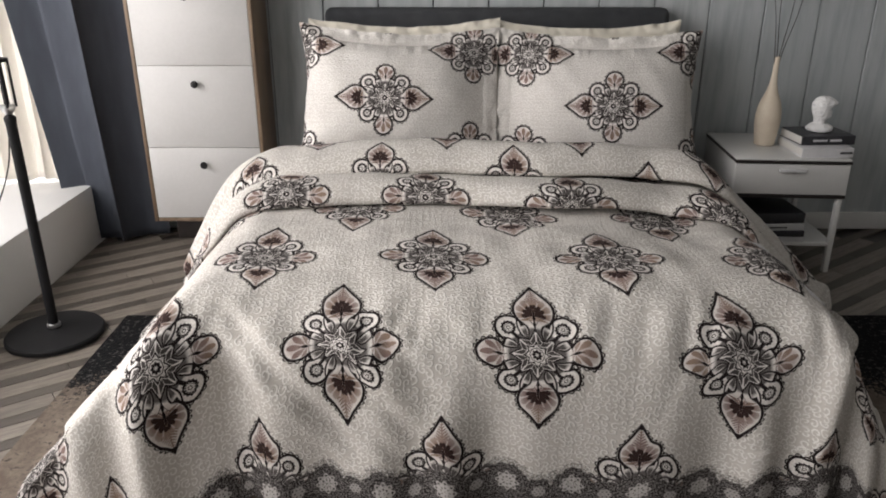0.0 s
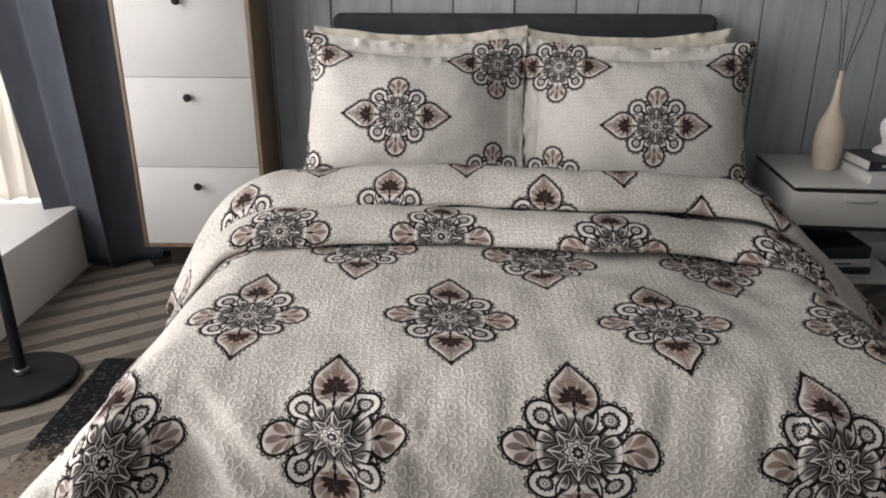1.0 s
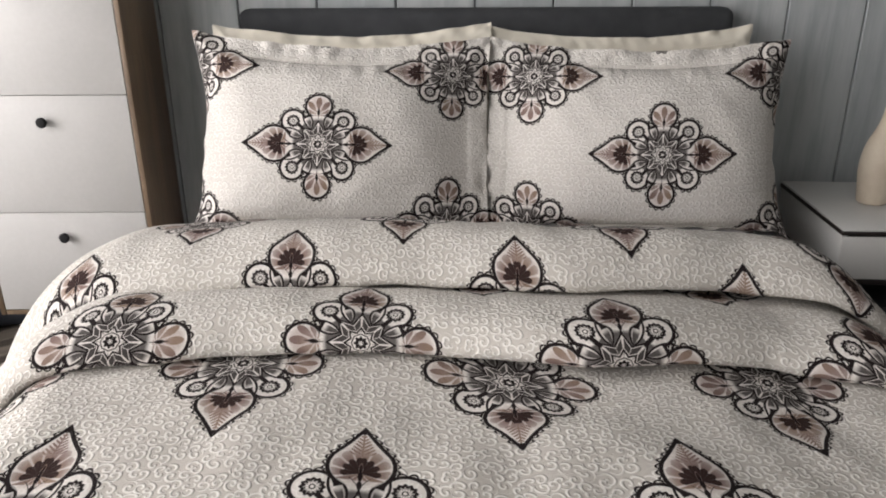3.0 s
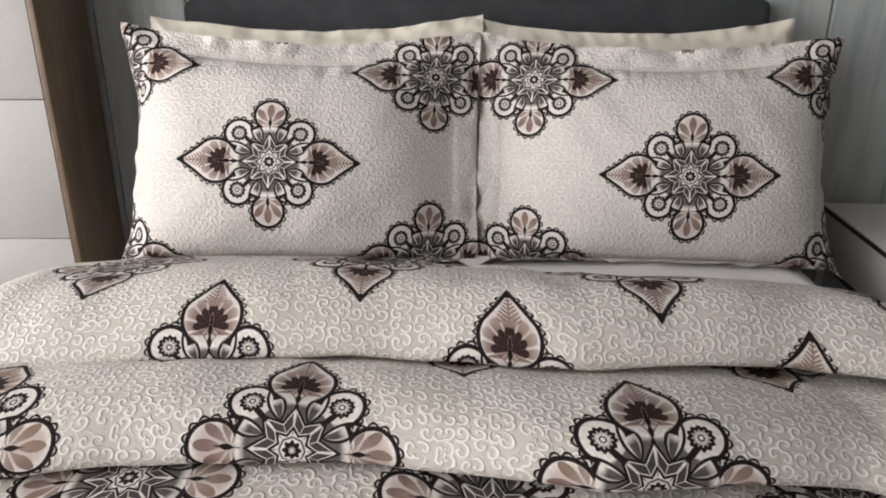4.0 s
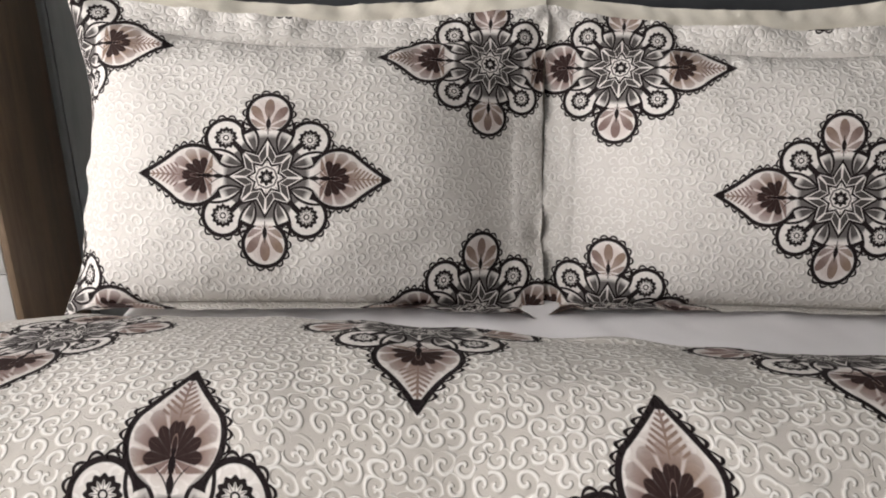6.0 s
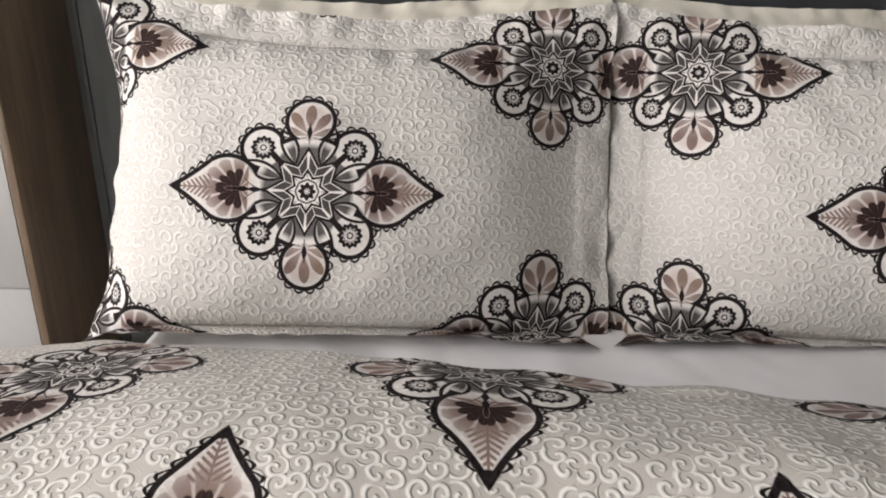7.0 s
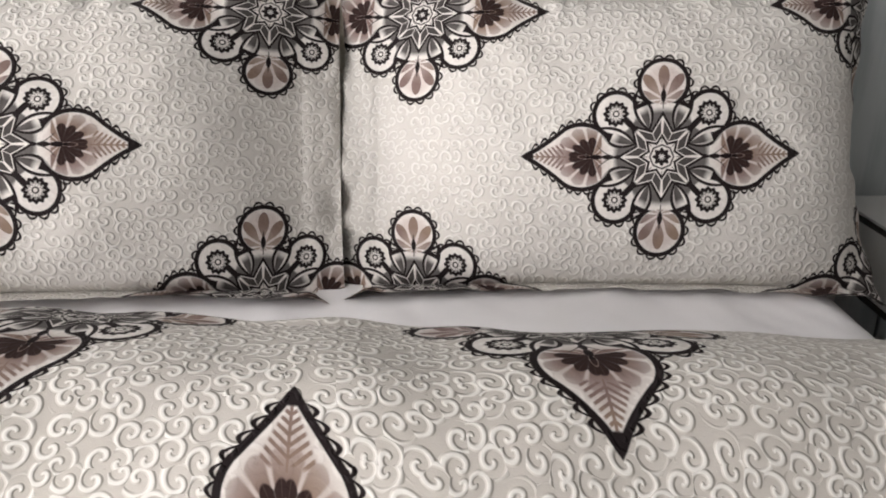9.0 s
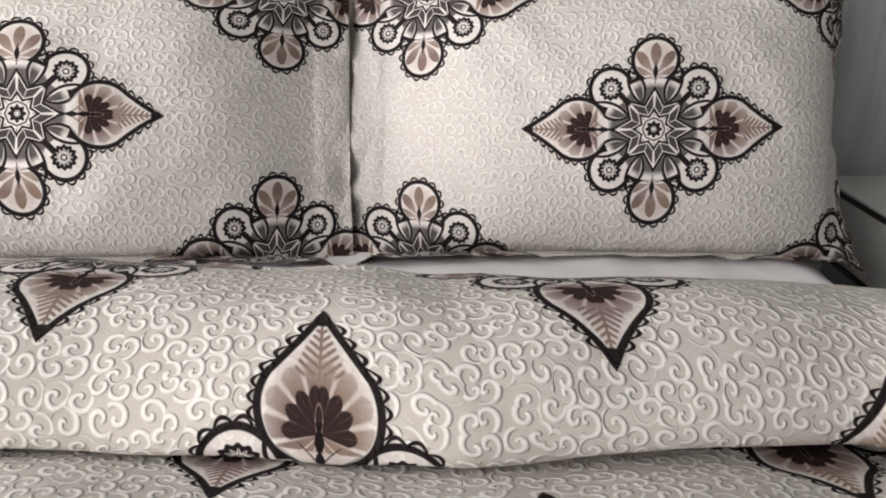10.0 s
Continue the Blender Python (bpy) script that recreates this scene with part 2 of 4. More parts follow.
grey_felt = paint("charcoal_upholstery", (0.030, 0.033, 0.037), (0.050, 0.053, 0.058), 0.9, (1, 1, 1), 14.0, 0.5, 600.0)
white_lacquer = paint("white_lacquer", (0.63, 0.63, 0.615), (0.69, 0.69, 0.675), 0.38, (1, 1, 1), 3.0, 0.03, 90.0)
# white lacquer darkened in colour to offset the window light on the cabinet
cabinet_white_dimmed = paint("white_lacquer_dimmed", (0.44, 0.435, 0.425), (0.49, 0.485, 0.475), 0.42, (1, 1, 1), 3.0, 0.03, 90.0)
oak = paint("oak_veneer", (0.11, 0.074, 0.046), (0.19, 0.132, 0.084), 0.5, (14, 14, 1.2), 3.0, 0.2, 40.0)
black_plastic = paint("black_satin", (0.008, 0.008, 0.009), (0.014, 0.014, 0.015), 0.62, (1, 1, 1), 20.0, 0.05, 300.0)
black_edge = paint("black_brown_edge", (0.016, 0.013, 0.012), (0.028, 0.022, 0.02), 0.4, (1, 1, 1), 20.0, 0.1, 300.0)
steel = paint("brushed_steel", (0.50, 0.50, 0.50), (0.62, 0.62, 0.62), 0.3, (1, 1, 1), 30.0, 0.05, 300.0, metal=1.0)
black_plastic.node_tree.nodes["Principled BSDF"].inputs["Specular IOR Level"].default_value = 0.2
white_paint = paint("white_wall_paint", (0.72, 0.72, 0.71), (0.78, 0.78, 0.77), 0.7, (1, 1, 1), 2.0, 0.12, 160.0)
# for the unseen east and south walls and ceiling, grey to limit bounced light
wall_grey = paint("low_bounce_grey", (0.31, 0.31, 0.305), (0.36, 0.36, 0.355), 0.7, (1, 1, 1), 2.0, 0.12, 160.0)
curtain_cloth = paint("slate_curtain", (0.036, 0.042, 0.056), (0.052, 0.060, 0.076), 0.9, (4, 4, 1), 5.0, 0.4, 500.0)
vase_clay = paint("cream_ceramic", (0.62, 0.53, 0.42), (0.70, 0.62, 0.50), 0.55, (1, 1, 1), 14.0, 0.15, 160.0)
plaster = paint("white_plaster", (0.70, 0.70, 0.70), (0.78, 0.78, 0.78), 0.75, (1, 1, 1), 20.0, 0.2, 200.0)
paper = paint("book_paper", (0.62, 0.60, 0.57), (0.74, 0.72, 0.69), 0.8, (1, 1, 60), 6.0, 0.4, 120.0)
dark_cover = paint("dark_book_cover", (0.016, 0.016, 0.020), (0.030, 0.030, 0.036), 0.4, (1, 1, 1), 10.0, 0.05, 200.0)
light_cover = paint("pale_book_cover", (0.55, 0.55, 0.56), (0.66, 0.66, 0.67), 0.45, (1, 1, 1), 10.0, 0.05, 200.0)
twig_bark = paint("dry_twig", (0.02, 0.016, 0.014), (0.045, 0.035, 0.03), 0.8, (1, 1, 1), 40.0, 0.3, 300.0)


def wood_floor_material(name, low, top):
    m, tree, b = material(name, 0.45)
    info = tree.nodes.new("ShaderNodeObjectInfo")
    rnd = Num(tree, info.outputs["Random"])
    v = coords(tree, "Object", (1.5, 16, 1))
    grain = noise_of(tree, v, 5.0, 5.0, 0.6)
    fine = noise_of(tree, coords(tree, "Object", (6, 90, 1)), 4.0, 2.0)
    tone = mixed(tree, rnd, low, top)
    tree.links.new(mixed(tree, (grain * 0.7 + fine * 0.3).step(0.35, 0.65) * 0.55, tone, (0.06, 0.050, 0.042)), b.inputs["Base Color"])
    bump(tree, b, grain + fine, 0.25, 0.002)
    return m


def plank_paint_material():
    """Pale blue-grey paint dragged down the boards."""
    m, tree, b = material("blue_grey_board_paint", 0.55)
    info = tree.nodes.new("ShaderNodeObjectInfo")
    rnd = Num(tree, info.outputs["Random"])
    streak = noise_of(tree, coords(tree, "Object", (9, 9, 1.1)), 2.2, 4.0, 0.6)
    fine = noise_of(tree, coords(tree, "Object", (60, 60, 3)), 3.0, 3.0)
    tone = mixed(tree, rnd, (0.42, 0.455, 0.465), (0.50, 0.53, 0.535))
    c = mixed(tree, streak.step(0.38, 0.68) * 0.75, tone, (0.30, 0.33, 0.345))
    tree.links.new(mixed(tree, fine.step(0.5, 0.7) * 0.25, c, (0.46, 0.48, 0.48)), b.inputs["Base Color"])
    bump(tree, b, streak * 0.6 + fine * 0.5, 0.3, 0.003)
    return m


def rug_material():
    m, tree, b = material("distressed_rug_pile", 0.95)
    b.inputs["Specular IOR Level"].default_value = 0.1
    tc = tree.nodes.new("ShaderNodeTexCoord")
    sep = tree.nodes.new("ShaderNodeSeparateXYZ")
    tree.links.new(tc.outputs["Object"], sep.inputs[0])
    y = Num(tree, sep.outputs[1])
    n1 = noise_of(tree, tc.outputs["Object"], 14.0, 6.0, 0.75)
    n2 = noise_of(tree, tc.outputs["Object"], 70.0, 4.0, 0.7)
    n3 = noise_of(tree, tc.outputs["Object"], 420.0, 2.0)
    tan = mixed(tree, n1.step(0.35, 0.65), (0.13, 0.105, 0.085), (0.24, 0.20, 0.165))
    tan = mixed(tree, (n2 * 0.6 + n1 * 0.4).step(0.54, 0.60) * 0.85, tan, (0.03, 0.027, 0.026))
    tan = mixed(tree, n3.step(0.35, 0.7) * 0.4, tan, (0.13, 0.105, 0.085))
    black = mixed(tree, n2.step(0.54, 0.66) * 0.8, (0.007, 0.007, 0.008), (0.10, 0.095, 0.09))
    edge = (y - 1.80 + (n1 - 0.5) * 0.55 + (n2 - 0.5) * 0.55).step(-0.03, 0.03)
    far = (0.55 - y + (n1 - 0.5) * 0.6 + (n2 - 0.5) * 0.5).step(-0.03, 0.03)
    tree.links.new(mixed(tree, edge.high(far), tan, black), b.inputs["Base Color"])
    bump(tree, b, n2 * 0.5 + n3, 0.8, 0.004)
    return m


def sheer_material():
    m, tree, b = material("sheer_voile", 0.9)
    b.inputs["Base Color"].default_value = (0.80, 0.775, 0.735, 1)
    tr = tree.nodes.new("ShaderNodeBsdfTranslucent")
    tr.inputs[0].default_value = (0.76, 0.73, 0.685, 1)
    mix = tree.nodes.new("ShaderNodeMixShader")
    thin = noise_of(tree, coords(tree, "Object", (60, 60, 6)), 5.0, 2.0)
    tree.links.new((thin * 0.2 + 0.45).socket, mix.inputs[0])
    tree.links.new(b.outputs[0], mix.inputs[1])
    tree.links.new(tr.outputs[0], mix.inputs[2])
    tree.links.new(mix.outputs[0], tree.nodes["Material Output"].inputs[0])
    return m


def glass_material():
    m, tree, b = material("window_glass", 0.02)
    b.inputs["Transmission Weight"].default_value = 1.0
    b.inputs["IOR"].default_value = 1.45
    return m


pale_boards = wood_floor_material("pale_oak_boards", (0.21, 0.185, 0.155), (0.29, 0.255, 0.215))
dark_boards = wood_floor_material("smoked_oak_boards", (0.070, 0.060, 0.050), (0.115, 0.098, 0.082))
board_paint, rug_pile = plank_paint_material(), rug_material()
sheer, glass = sheer_material(), glass_material()


# ---- mesh helpers ----
def box_bm(x0, x1, y0, y1, z0, z1, bevel=0.003, segments=2):
    bm = bmesh.new()
    bmesh.ops.create_cube(bm, size=1.0)
    for v in bm.verts:
        v.co = Vector(((x0 + x1) / 2 + v.co.x * (x1 - x0), (y0 + y1) / 2 + v.co.y * (y1 - y0), (z0 + z1) / 2 + v.co.z * (z1 - z0)))
    if bevel:
        bmesh.ops.bevel(bm, geom=bm.edges[:], offset=bevel, segments=segments, profile=0.5, affect="EDGES")
    return bm


def lathe_bm(profile, sides=28, centre=(0, 0, 0)):
    bm = bmesh.new()
    rings = []
    for r, z in profile:
        rings.append([bm.verts.new((centre[0] + r * math.cos(2 * math.pi * i / sides), centre[1] + r * math.sin(2 * math.pi * i / sides), centre[2] + z)) for i in range(sides)])
    for a, b in zip(rings, rings[1:]):
        for i in range(sides):
            bm.faces.new((a[i], a[(i + 1) % sides], b[(i + 1) % sides], b[i]))
    bm.faces.new(rings[0][::-1])
    bm.faces.new(rings[-1])
    return bm


def tube_bm(points, radius, sides=8):
    """A round rod through points; radius is one number or one for each point."""
    bm = bmesh.new()
    pts = [Vector(p) for p in points]
    radii = radius if isinstance(radius, (list, tuple)) else [radius] * len(pts)
    rings = []
    for i, p in enumerate(pts):
        d = (pts[min(i + 1, len(pts) - 1)] - pts[max(i - 1, 0)]).normalized()
        side = d.cross(Vector((0.31, 0.95, 0.05))).normalized()
        up = d.cross(side)
        rings.append([bm.verts.new(p + radii[i] * (side * math.cos(2 * math.pi * k / sides) + up * math.sin(2 * math.pi * k / sides))) for k in range(sides)])
    for a, b in zip(rings, rings[1:]):
        for k in range(sides):
            bm.faces.new((a[k], a[(k + 1) % sides], b[(k + 1) % sides], b[k]))
    bm.faces.new(rings[0][::-1])
    bm.faces.new(rings[-1])
    bmesh.ops.recalc_face_normals(bm, faces=bm.faces[:])
    return bm


def mesh_of(name, bm, mat, smooth=True):
    me = bpy.data.meshes.new(name)
    bm.to_mesh(me)
    bm.free()
    if mat:
        me.materials.append(mat)
    if smooth:
        me.polygons.foreach_set("use_smooth", [True] * len(me.polygons))
        me.set_sharp_from_angle(angle=radians(40))
    return me


def part(name, bm, mat, parent, label="", smooth=True):
    ob = new(name, mesh_of(name, bm, mat, smooth))
    ob.parent = parent
    if label:
        ob["label"] = label
    return ob


def grid_mesh(name, P, UV, mat, flip=False):
    """A smooth sheet from an array of places (rows, columns, 3) and one of UVs in metres."""
    n, k = P.shape[:2]
    idx = np.arange(n * k).reshape(n, k)
    q = np.stack([idx[:-1, :-1], idx[:-1, 1:], idx[1:, 1:], idx[1:, :-1]], -1).reshape(-1, 4)
    if flip:
        q = q[:, ::-1]
    me = bpy.data.meshes.new(name)
    me.from_pydata(P.reshape(-1, 3).tolist(), [], q.tolist())
    uv = me.uv_layers.new(name="UVMap")
    uv.data.foreach_set("uv", UV.reshape(-1, 2)[q.reshape(-1)].astype(np.float32).ravel())
    me.polygons.foreach_set("use_smooth", [True] * len(me.polygons))
    me.materials.append(mat)
    me.update()
    return me


def waves(x, y, seed, scale, octaves=3):
    """Smooth noise on arrays, about -1 to 1."""
    rng = np.random.RandomState(seed)
    out = np.zeros(np.broadcast(x, y).shape)
    for o in range(octaves):
        for _ in range(4):
            th, ph = rng.uniform(0, 2 * np.pi, 2)
            f = 2 * np.pi / scale * 1.7 ** o * rng.uniform(0.7, 1.3)
            out = out + np.sin(f * (x * np.cos(th) + y * np.sin(th)) + ph) * 0.6 ** o / 4
    return out


def smooth01(x, a, b):
    t = np.clip((x - a) / (b - a), 0, 1)
    return t * t * (3 - 2 * t)


def drift(u, v, terms):
    """UVs of cloth whose print has shifted: terms holds, for u and for v, the factors of 1, u, v, uu, uv, vv, uuu, uuv, uvv, vvv."""
    x, u = u, np.clip(u, -0.8, 0.8)
    powers = (1 + 0 * u, u, v, u * u, u * v, v * v, u ** 3, u * u * v, u * v * v, v ** 3)
    du, dv = (sum(c * p for c, p in zip(row, powers)) for row in terms) if terms else (0 * u, 0 * v)
    return np.stack([x + du, v + dv], -1)


def curve_through(knots, n):
    """Catmull-Rom through rows of numbers, n samples evenly along."""
    K = np.array(knots, float)
    K = np.vstack([2 * K[0] - K[1], K, 2 * K[-1] - K[-2]])
    T = np.linspace(0, len(knots) - 1 - 1e-9, n)
    i = T.astype(int)
    f = (T - i)[:, None]
    p0, p1, p2, p3 = K[i], K[i + 1], K[i + 2], K[i + 3]
    return 0.5 * (2 * p1 + (p2 - p0) * f + (2 * p0 - 5 * p1 + 4 * p2 - p3) * f ** 2 + (3 * p1 - p0 - 3 * p2 + p3) * f ** 3)


# ---- the room ----
WALL_Y, LEFT_X, RIGHT_X, BACK_Y, CEIL = 3.16, -1.45, 2.60, -2.40, 2.60
BAY_X = -2.05


def setting(name, bm, mat, label, category, parent=None):
    ob = part(name, bm, mat, parent)
    return tagged(ob, label, category, kind="structure")


floor = setting("floor", box_bm(BAY_X - 0.1, RIGHT_X + 0.1, BACK_Y - 0.1, WALL_Y + 0.2, -0.12, -0.012, 0), black_edge, "grey-brown wooden floor of narrow diagonal boards", "floor")
wall_north = setting("wall_north", box_bm(LEFT_X - 0.06, RIGHT_X + 0.1, WALL_Y + 0.014, WALL_Y + 0.2, -0.012, CEIL, 0), black_edge, "wall clad in upright blue-grey painted boards", "wall")
setting("wall_east", box_bm(RIGHT_X, RIGHT_X + 0.12, BACK_Y, WALL_Y, -0.012, CEIL, 0), wall_grey, "plain painted side wall", "wall")
wall_south = setting("wall_south", box_bm(BAY_X, RIGHT_X, BACK_Y - 0.12, BACK_Y, -0.012, CEIL, 0), wall_grey, "plain painted wall facing the headboard", "wall")
setting("ceiling", box_bm(BAY_X - 0.1, RIGHT_X + 0.1, BACK_Y - 0.1, WALL_Y + 0.2, CEIL, CEIL + 0.12, 0), wall_grey, "plain painted ceiling", "ceiling")
setting("window_ledge", box_bm(BAY_X, LEFT_X, BACK_Y, WALL_Y, -0.010, 0.25, 0.006), white_paint, "low white ledge below the bay window", "ledge")
w = box_bm(BAY_X - 0.14, BAY_X, BACK_Y, WALL_Y, 0.0, 0.25, 0)
for z0, z1, y0, y1 in ((2.35, CEIL, BACK_Y, WALL_Y), (0.25, 2.35, BACK_Y, -1.7), (0.25, 2.35, 3.02, WALL_Y)):
    o = box_bm(BAY_X - 0.14, BAY_X, y0, y1, z0, z1, 0)
    tmp = bpy.data.meshes.new("piece")
    o.to_mesh(tmp)
    o.free()
    w.from_mesh(tmp)
    bpy.data.meshes.remove(tmp)
for x0, x1, z0, z1 in ((BAY_X - 0.14, LEFT_X - 0.06, 0.0, 0.25), (BAY_X - 0.14, LEFT_X - 0.06, 2.35, CEIL), (BAY_X - 0.14, BAY_X, 0.25, 2.35)):
    o = box_bm(x0, x1, WALL_Y + 0.014, WALL_Y + 0.15, z0, z1, 0)
    tmp = bpy.data.meshes.new("piece")
    o.to_mesh(tmp)
    o.free()
    w.from_mesh(tmp)
    bpy.data.meshes.remove(tmp)
setting("wall_west", w, white_paint, "white wall with a wide window opening", "wall")
win = setting("window_1", box_bm(BAY_X - 0.10, BAY_X - 0.04, -1.7, 3.02, 0.25, 0.31, 0.004), white_lacquer, "wide white-framed window above the ledge", "window")
part("window_frame", box_bm(BAY_X - 0.10, BAY_X - 0.04, -1.7, 3.02, 2.29, 2.35, 0.004), white_lacquer, win)
for y in (-1.67, -0.1, 1.45, 2.99):
    part("window_frame", box_bm(BAY_X - 0.10, BAY_X - 0.04, y - 0.03, y + 0.03, 0.31, 2.29, 0.004), white_lacquer, win)
for y0, y1 in ((-1.64, -0.13), (-0.07, 1.42), (1.48, 2.96)):
    pane = part("pane", box_bm(BAY_X - 0.075, BAY_X - 0.069, y0, y1, 0.31, 2.29, 0), glass, win)
    pane.visible_shadow = False
win2 = setting("window_2", box_bm(BAY_X, LEFT_X - 0.06, WALL_Y + 0.05, WALL_Y + 0.11, 0.25, 0.30, 0.004), white_lacquer, "narrow corner window at the end of the bay", "window")
part("window_frame", box_bm(BAY_X, LEFT_X - 0.06, WALL_Y + 0.05, WALL_Y + 0.11, 2.30, 2.35, 0.004), white_lacquer, win2)
for x in (BAY_X + 0.02, LEFT_X - 0.08):
    part("window_frame", box_bm(x - 0.02, x + 0.02, WALL_Y + 0.05, WALL_Y + 0.11, 0.30, 2.30, 0.004), white_lacquer, win2)
pane = part("pane", box_bm(BAY_X + 0.04, LEFT_X - 0.10, WALL_Y + 0.077, WALL_Y + 0.083, 0.30, 2.30, 0), glass, win2)
pane.visible_shadow = False
setting("baseboard", box_bm(-0.68, RIGHT_X, WALL_Y - 0.018, WALL_Y - 0.001, 0.0, 0.075, 0.003), white_lacquer, "pale painted baseboard along the board wall", "baseboard")

# rug
rug = box_bm(-1.063, 1.62, 0.30, 2.268, 0.001, 0.012, 0.003)
tagged(part("rug", rug, rug_pile, None), "distressed black and taupe low-pile rug under the bed", "rug")

# ---- bed ----
BX = 0.20   # middle of the bed
bed = tagged(new("bed"), "low bed with a charcoal upholstered headboard against the board wall", "bed")
hb = box_bm(BX - 0.665, BX + 0.69, 3.065, 3.15, 0.02, 0.942, 0.028, 4)
part("headboard", hb, grey_felt, bed, "charcoal felt headboard with a rounded top")
part("bed_frame", box_bm(BX - 0.66, BX + 0.66, 1.46, 3.06, 0.06, 0.20, 0.02, 3), grey_felt, bed)
for x in (BX - 0.58, BX + 0.58):
    for y in (1.54, 2.95):
        part("leg", box_bm(x - 0.03, x + 0.03, y - 0.03, y + 0.03, 0.012, 0.06, 0.004), black_edge, bed)
tagged(part("mattress", box_bm(BX - 0.655, BX + 0.655, 1.46, 3.055, 0.20, 0.405, 0.05, 4), sheet_cotton, None), "thick mattress on the low bed", "mattress")


def fitted_sheet():
    nx, ny = 160, 120
    X, Y = np.meshgrid(np.linspace(-0.80, 0.80, nx), np.linspace(1.55, 3.05, ny))
    side = np.maximum(np.abs(X) - 0.62, 0)
    ang = np.clip(side / 0.06, 0, np.pi / 2)
    px = np.where(side > 0, np.sign(X) * (0.62 + 0.06 * np.sin(ang) + 0.0 * side), X)
    pz = 0.425 - 0.06 * (1 - np.cos(ang)) - np.maximum(side - 0.06 * np.pi / 2, 0)
    crumple = 0.006 * waves(X, Y, 5, 0.35) + 0.004 * np.abs(waves(X + 0.4 * Y, Y * 0.3, 6, 0.16))
    pz = pz + crumple * (side < 0.05) + 0.016 * smooth01(Y, 2.35, 2.6)
    px = px + np.sign(X) * np.abs(crumple) * (side > 0.05)
    P = np.stack([BX + px, Y, pz], -1)
    return new("fitted_sheet", grid_mesh("fitted_sheet", P, np.stack([X, Y], -1), sheet_cotton))


tagged(fitted_sheet(), "smooth white fitted sheet stretched over the mattress", "sheet")


# rows: y, height, pattern along the cloth, how far the row belongs to the turned-back folds
PROFILE = [
    (1.280, 0.025, -0.715, 0), (1.282, 0.085, -0.652, 0), (1.287, 0.146, -0.590, 0), (1.293, 0.262, -0.472, 0), (1.300, 0.332, -0.402, 0), (1.322, 0.405, -0.325, 0),
    (1.385, 0.457, -0.242, 0), (1.470, 0.487, -0.152, 0), (1.600, 0.497, 0.000, 0),
    (1.770, 0.492, 0.150, 0.15), (1.900, 0.487, 0.265, 0.7), (2.000, 0.480, 0.345, 1),
    (2.090, 0.474, 0.43, 1), (2.120, 0.484, 0.49, 1), (2.060, 0.490, 0.55, 1), (1.990, 0.494, 0.60, 1), (1.972, 0.508, 0.622, 1), (1.985, 0.530, 0.650, 1),
    (2.020, 0.549, 0.690, 1), (2.070, 0.553, 0.740, 0.9), (2.120, 0.545, 0.790, 0.85), (2.160, 0.532, 0.835, 0.8), (2.215, 0.525, 0.890, 0.75), (2.235, 0.532, 0.930, 0.75),
    (2.200, 0.536, 0.975, 0.7), (2.158, 0.538, 1.020, 0.7), (2.147, 0.552, 1.043, 0.65), (2.162, 0.580, 1.075, 0.65), (2.195, 0.603, 1.115, 0.6), (2.235, 0.613, 1.158, 0.6),
    (2.288, 0.604, 1.213, 0.55), (2.345, 0.584, 1.274, 0.52), (2.402, 0.556, 1.337, 0.46), (2.436, 0.520, 1.386, 0.42), (2.432, 0.482, 1.425, 0.42), (2.385, 0.458, 1.478, 0.42),
]


PRINT_DRIFT = {
    "main_panel": ((0.0037, -0.0041, 0.0284, -0.0396, -0.0529, -0.0263, 0.1242, 0.0392, 0.0118, -0.0058), (0.0035, 0.0689, 0.0421, 0.0615, 0.0236, 0.0234, -0.1968, -0.1523, -0.1352, 0.0223)),
    "middle_fold": ((-0.0120, -0.0153, 0, -0.0501, 0, 0, -0.0009, 0, 0, 0), (0.0156, 0.0532, 0, -0.0203, 0, 0, -0.0251, 0, 0, 0)),
    "top_fold": ((0.0018, -0.0376, 0, -0.0190, 0, 0, 0.0307, 0, 0, 0), (-0.0073, 0.0700, 0, 0.0828, 0, 0, 0.0071, 0, 0, 0)),
}


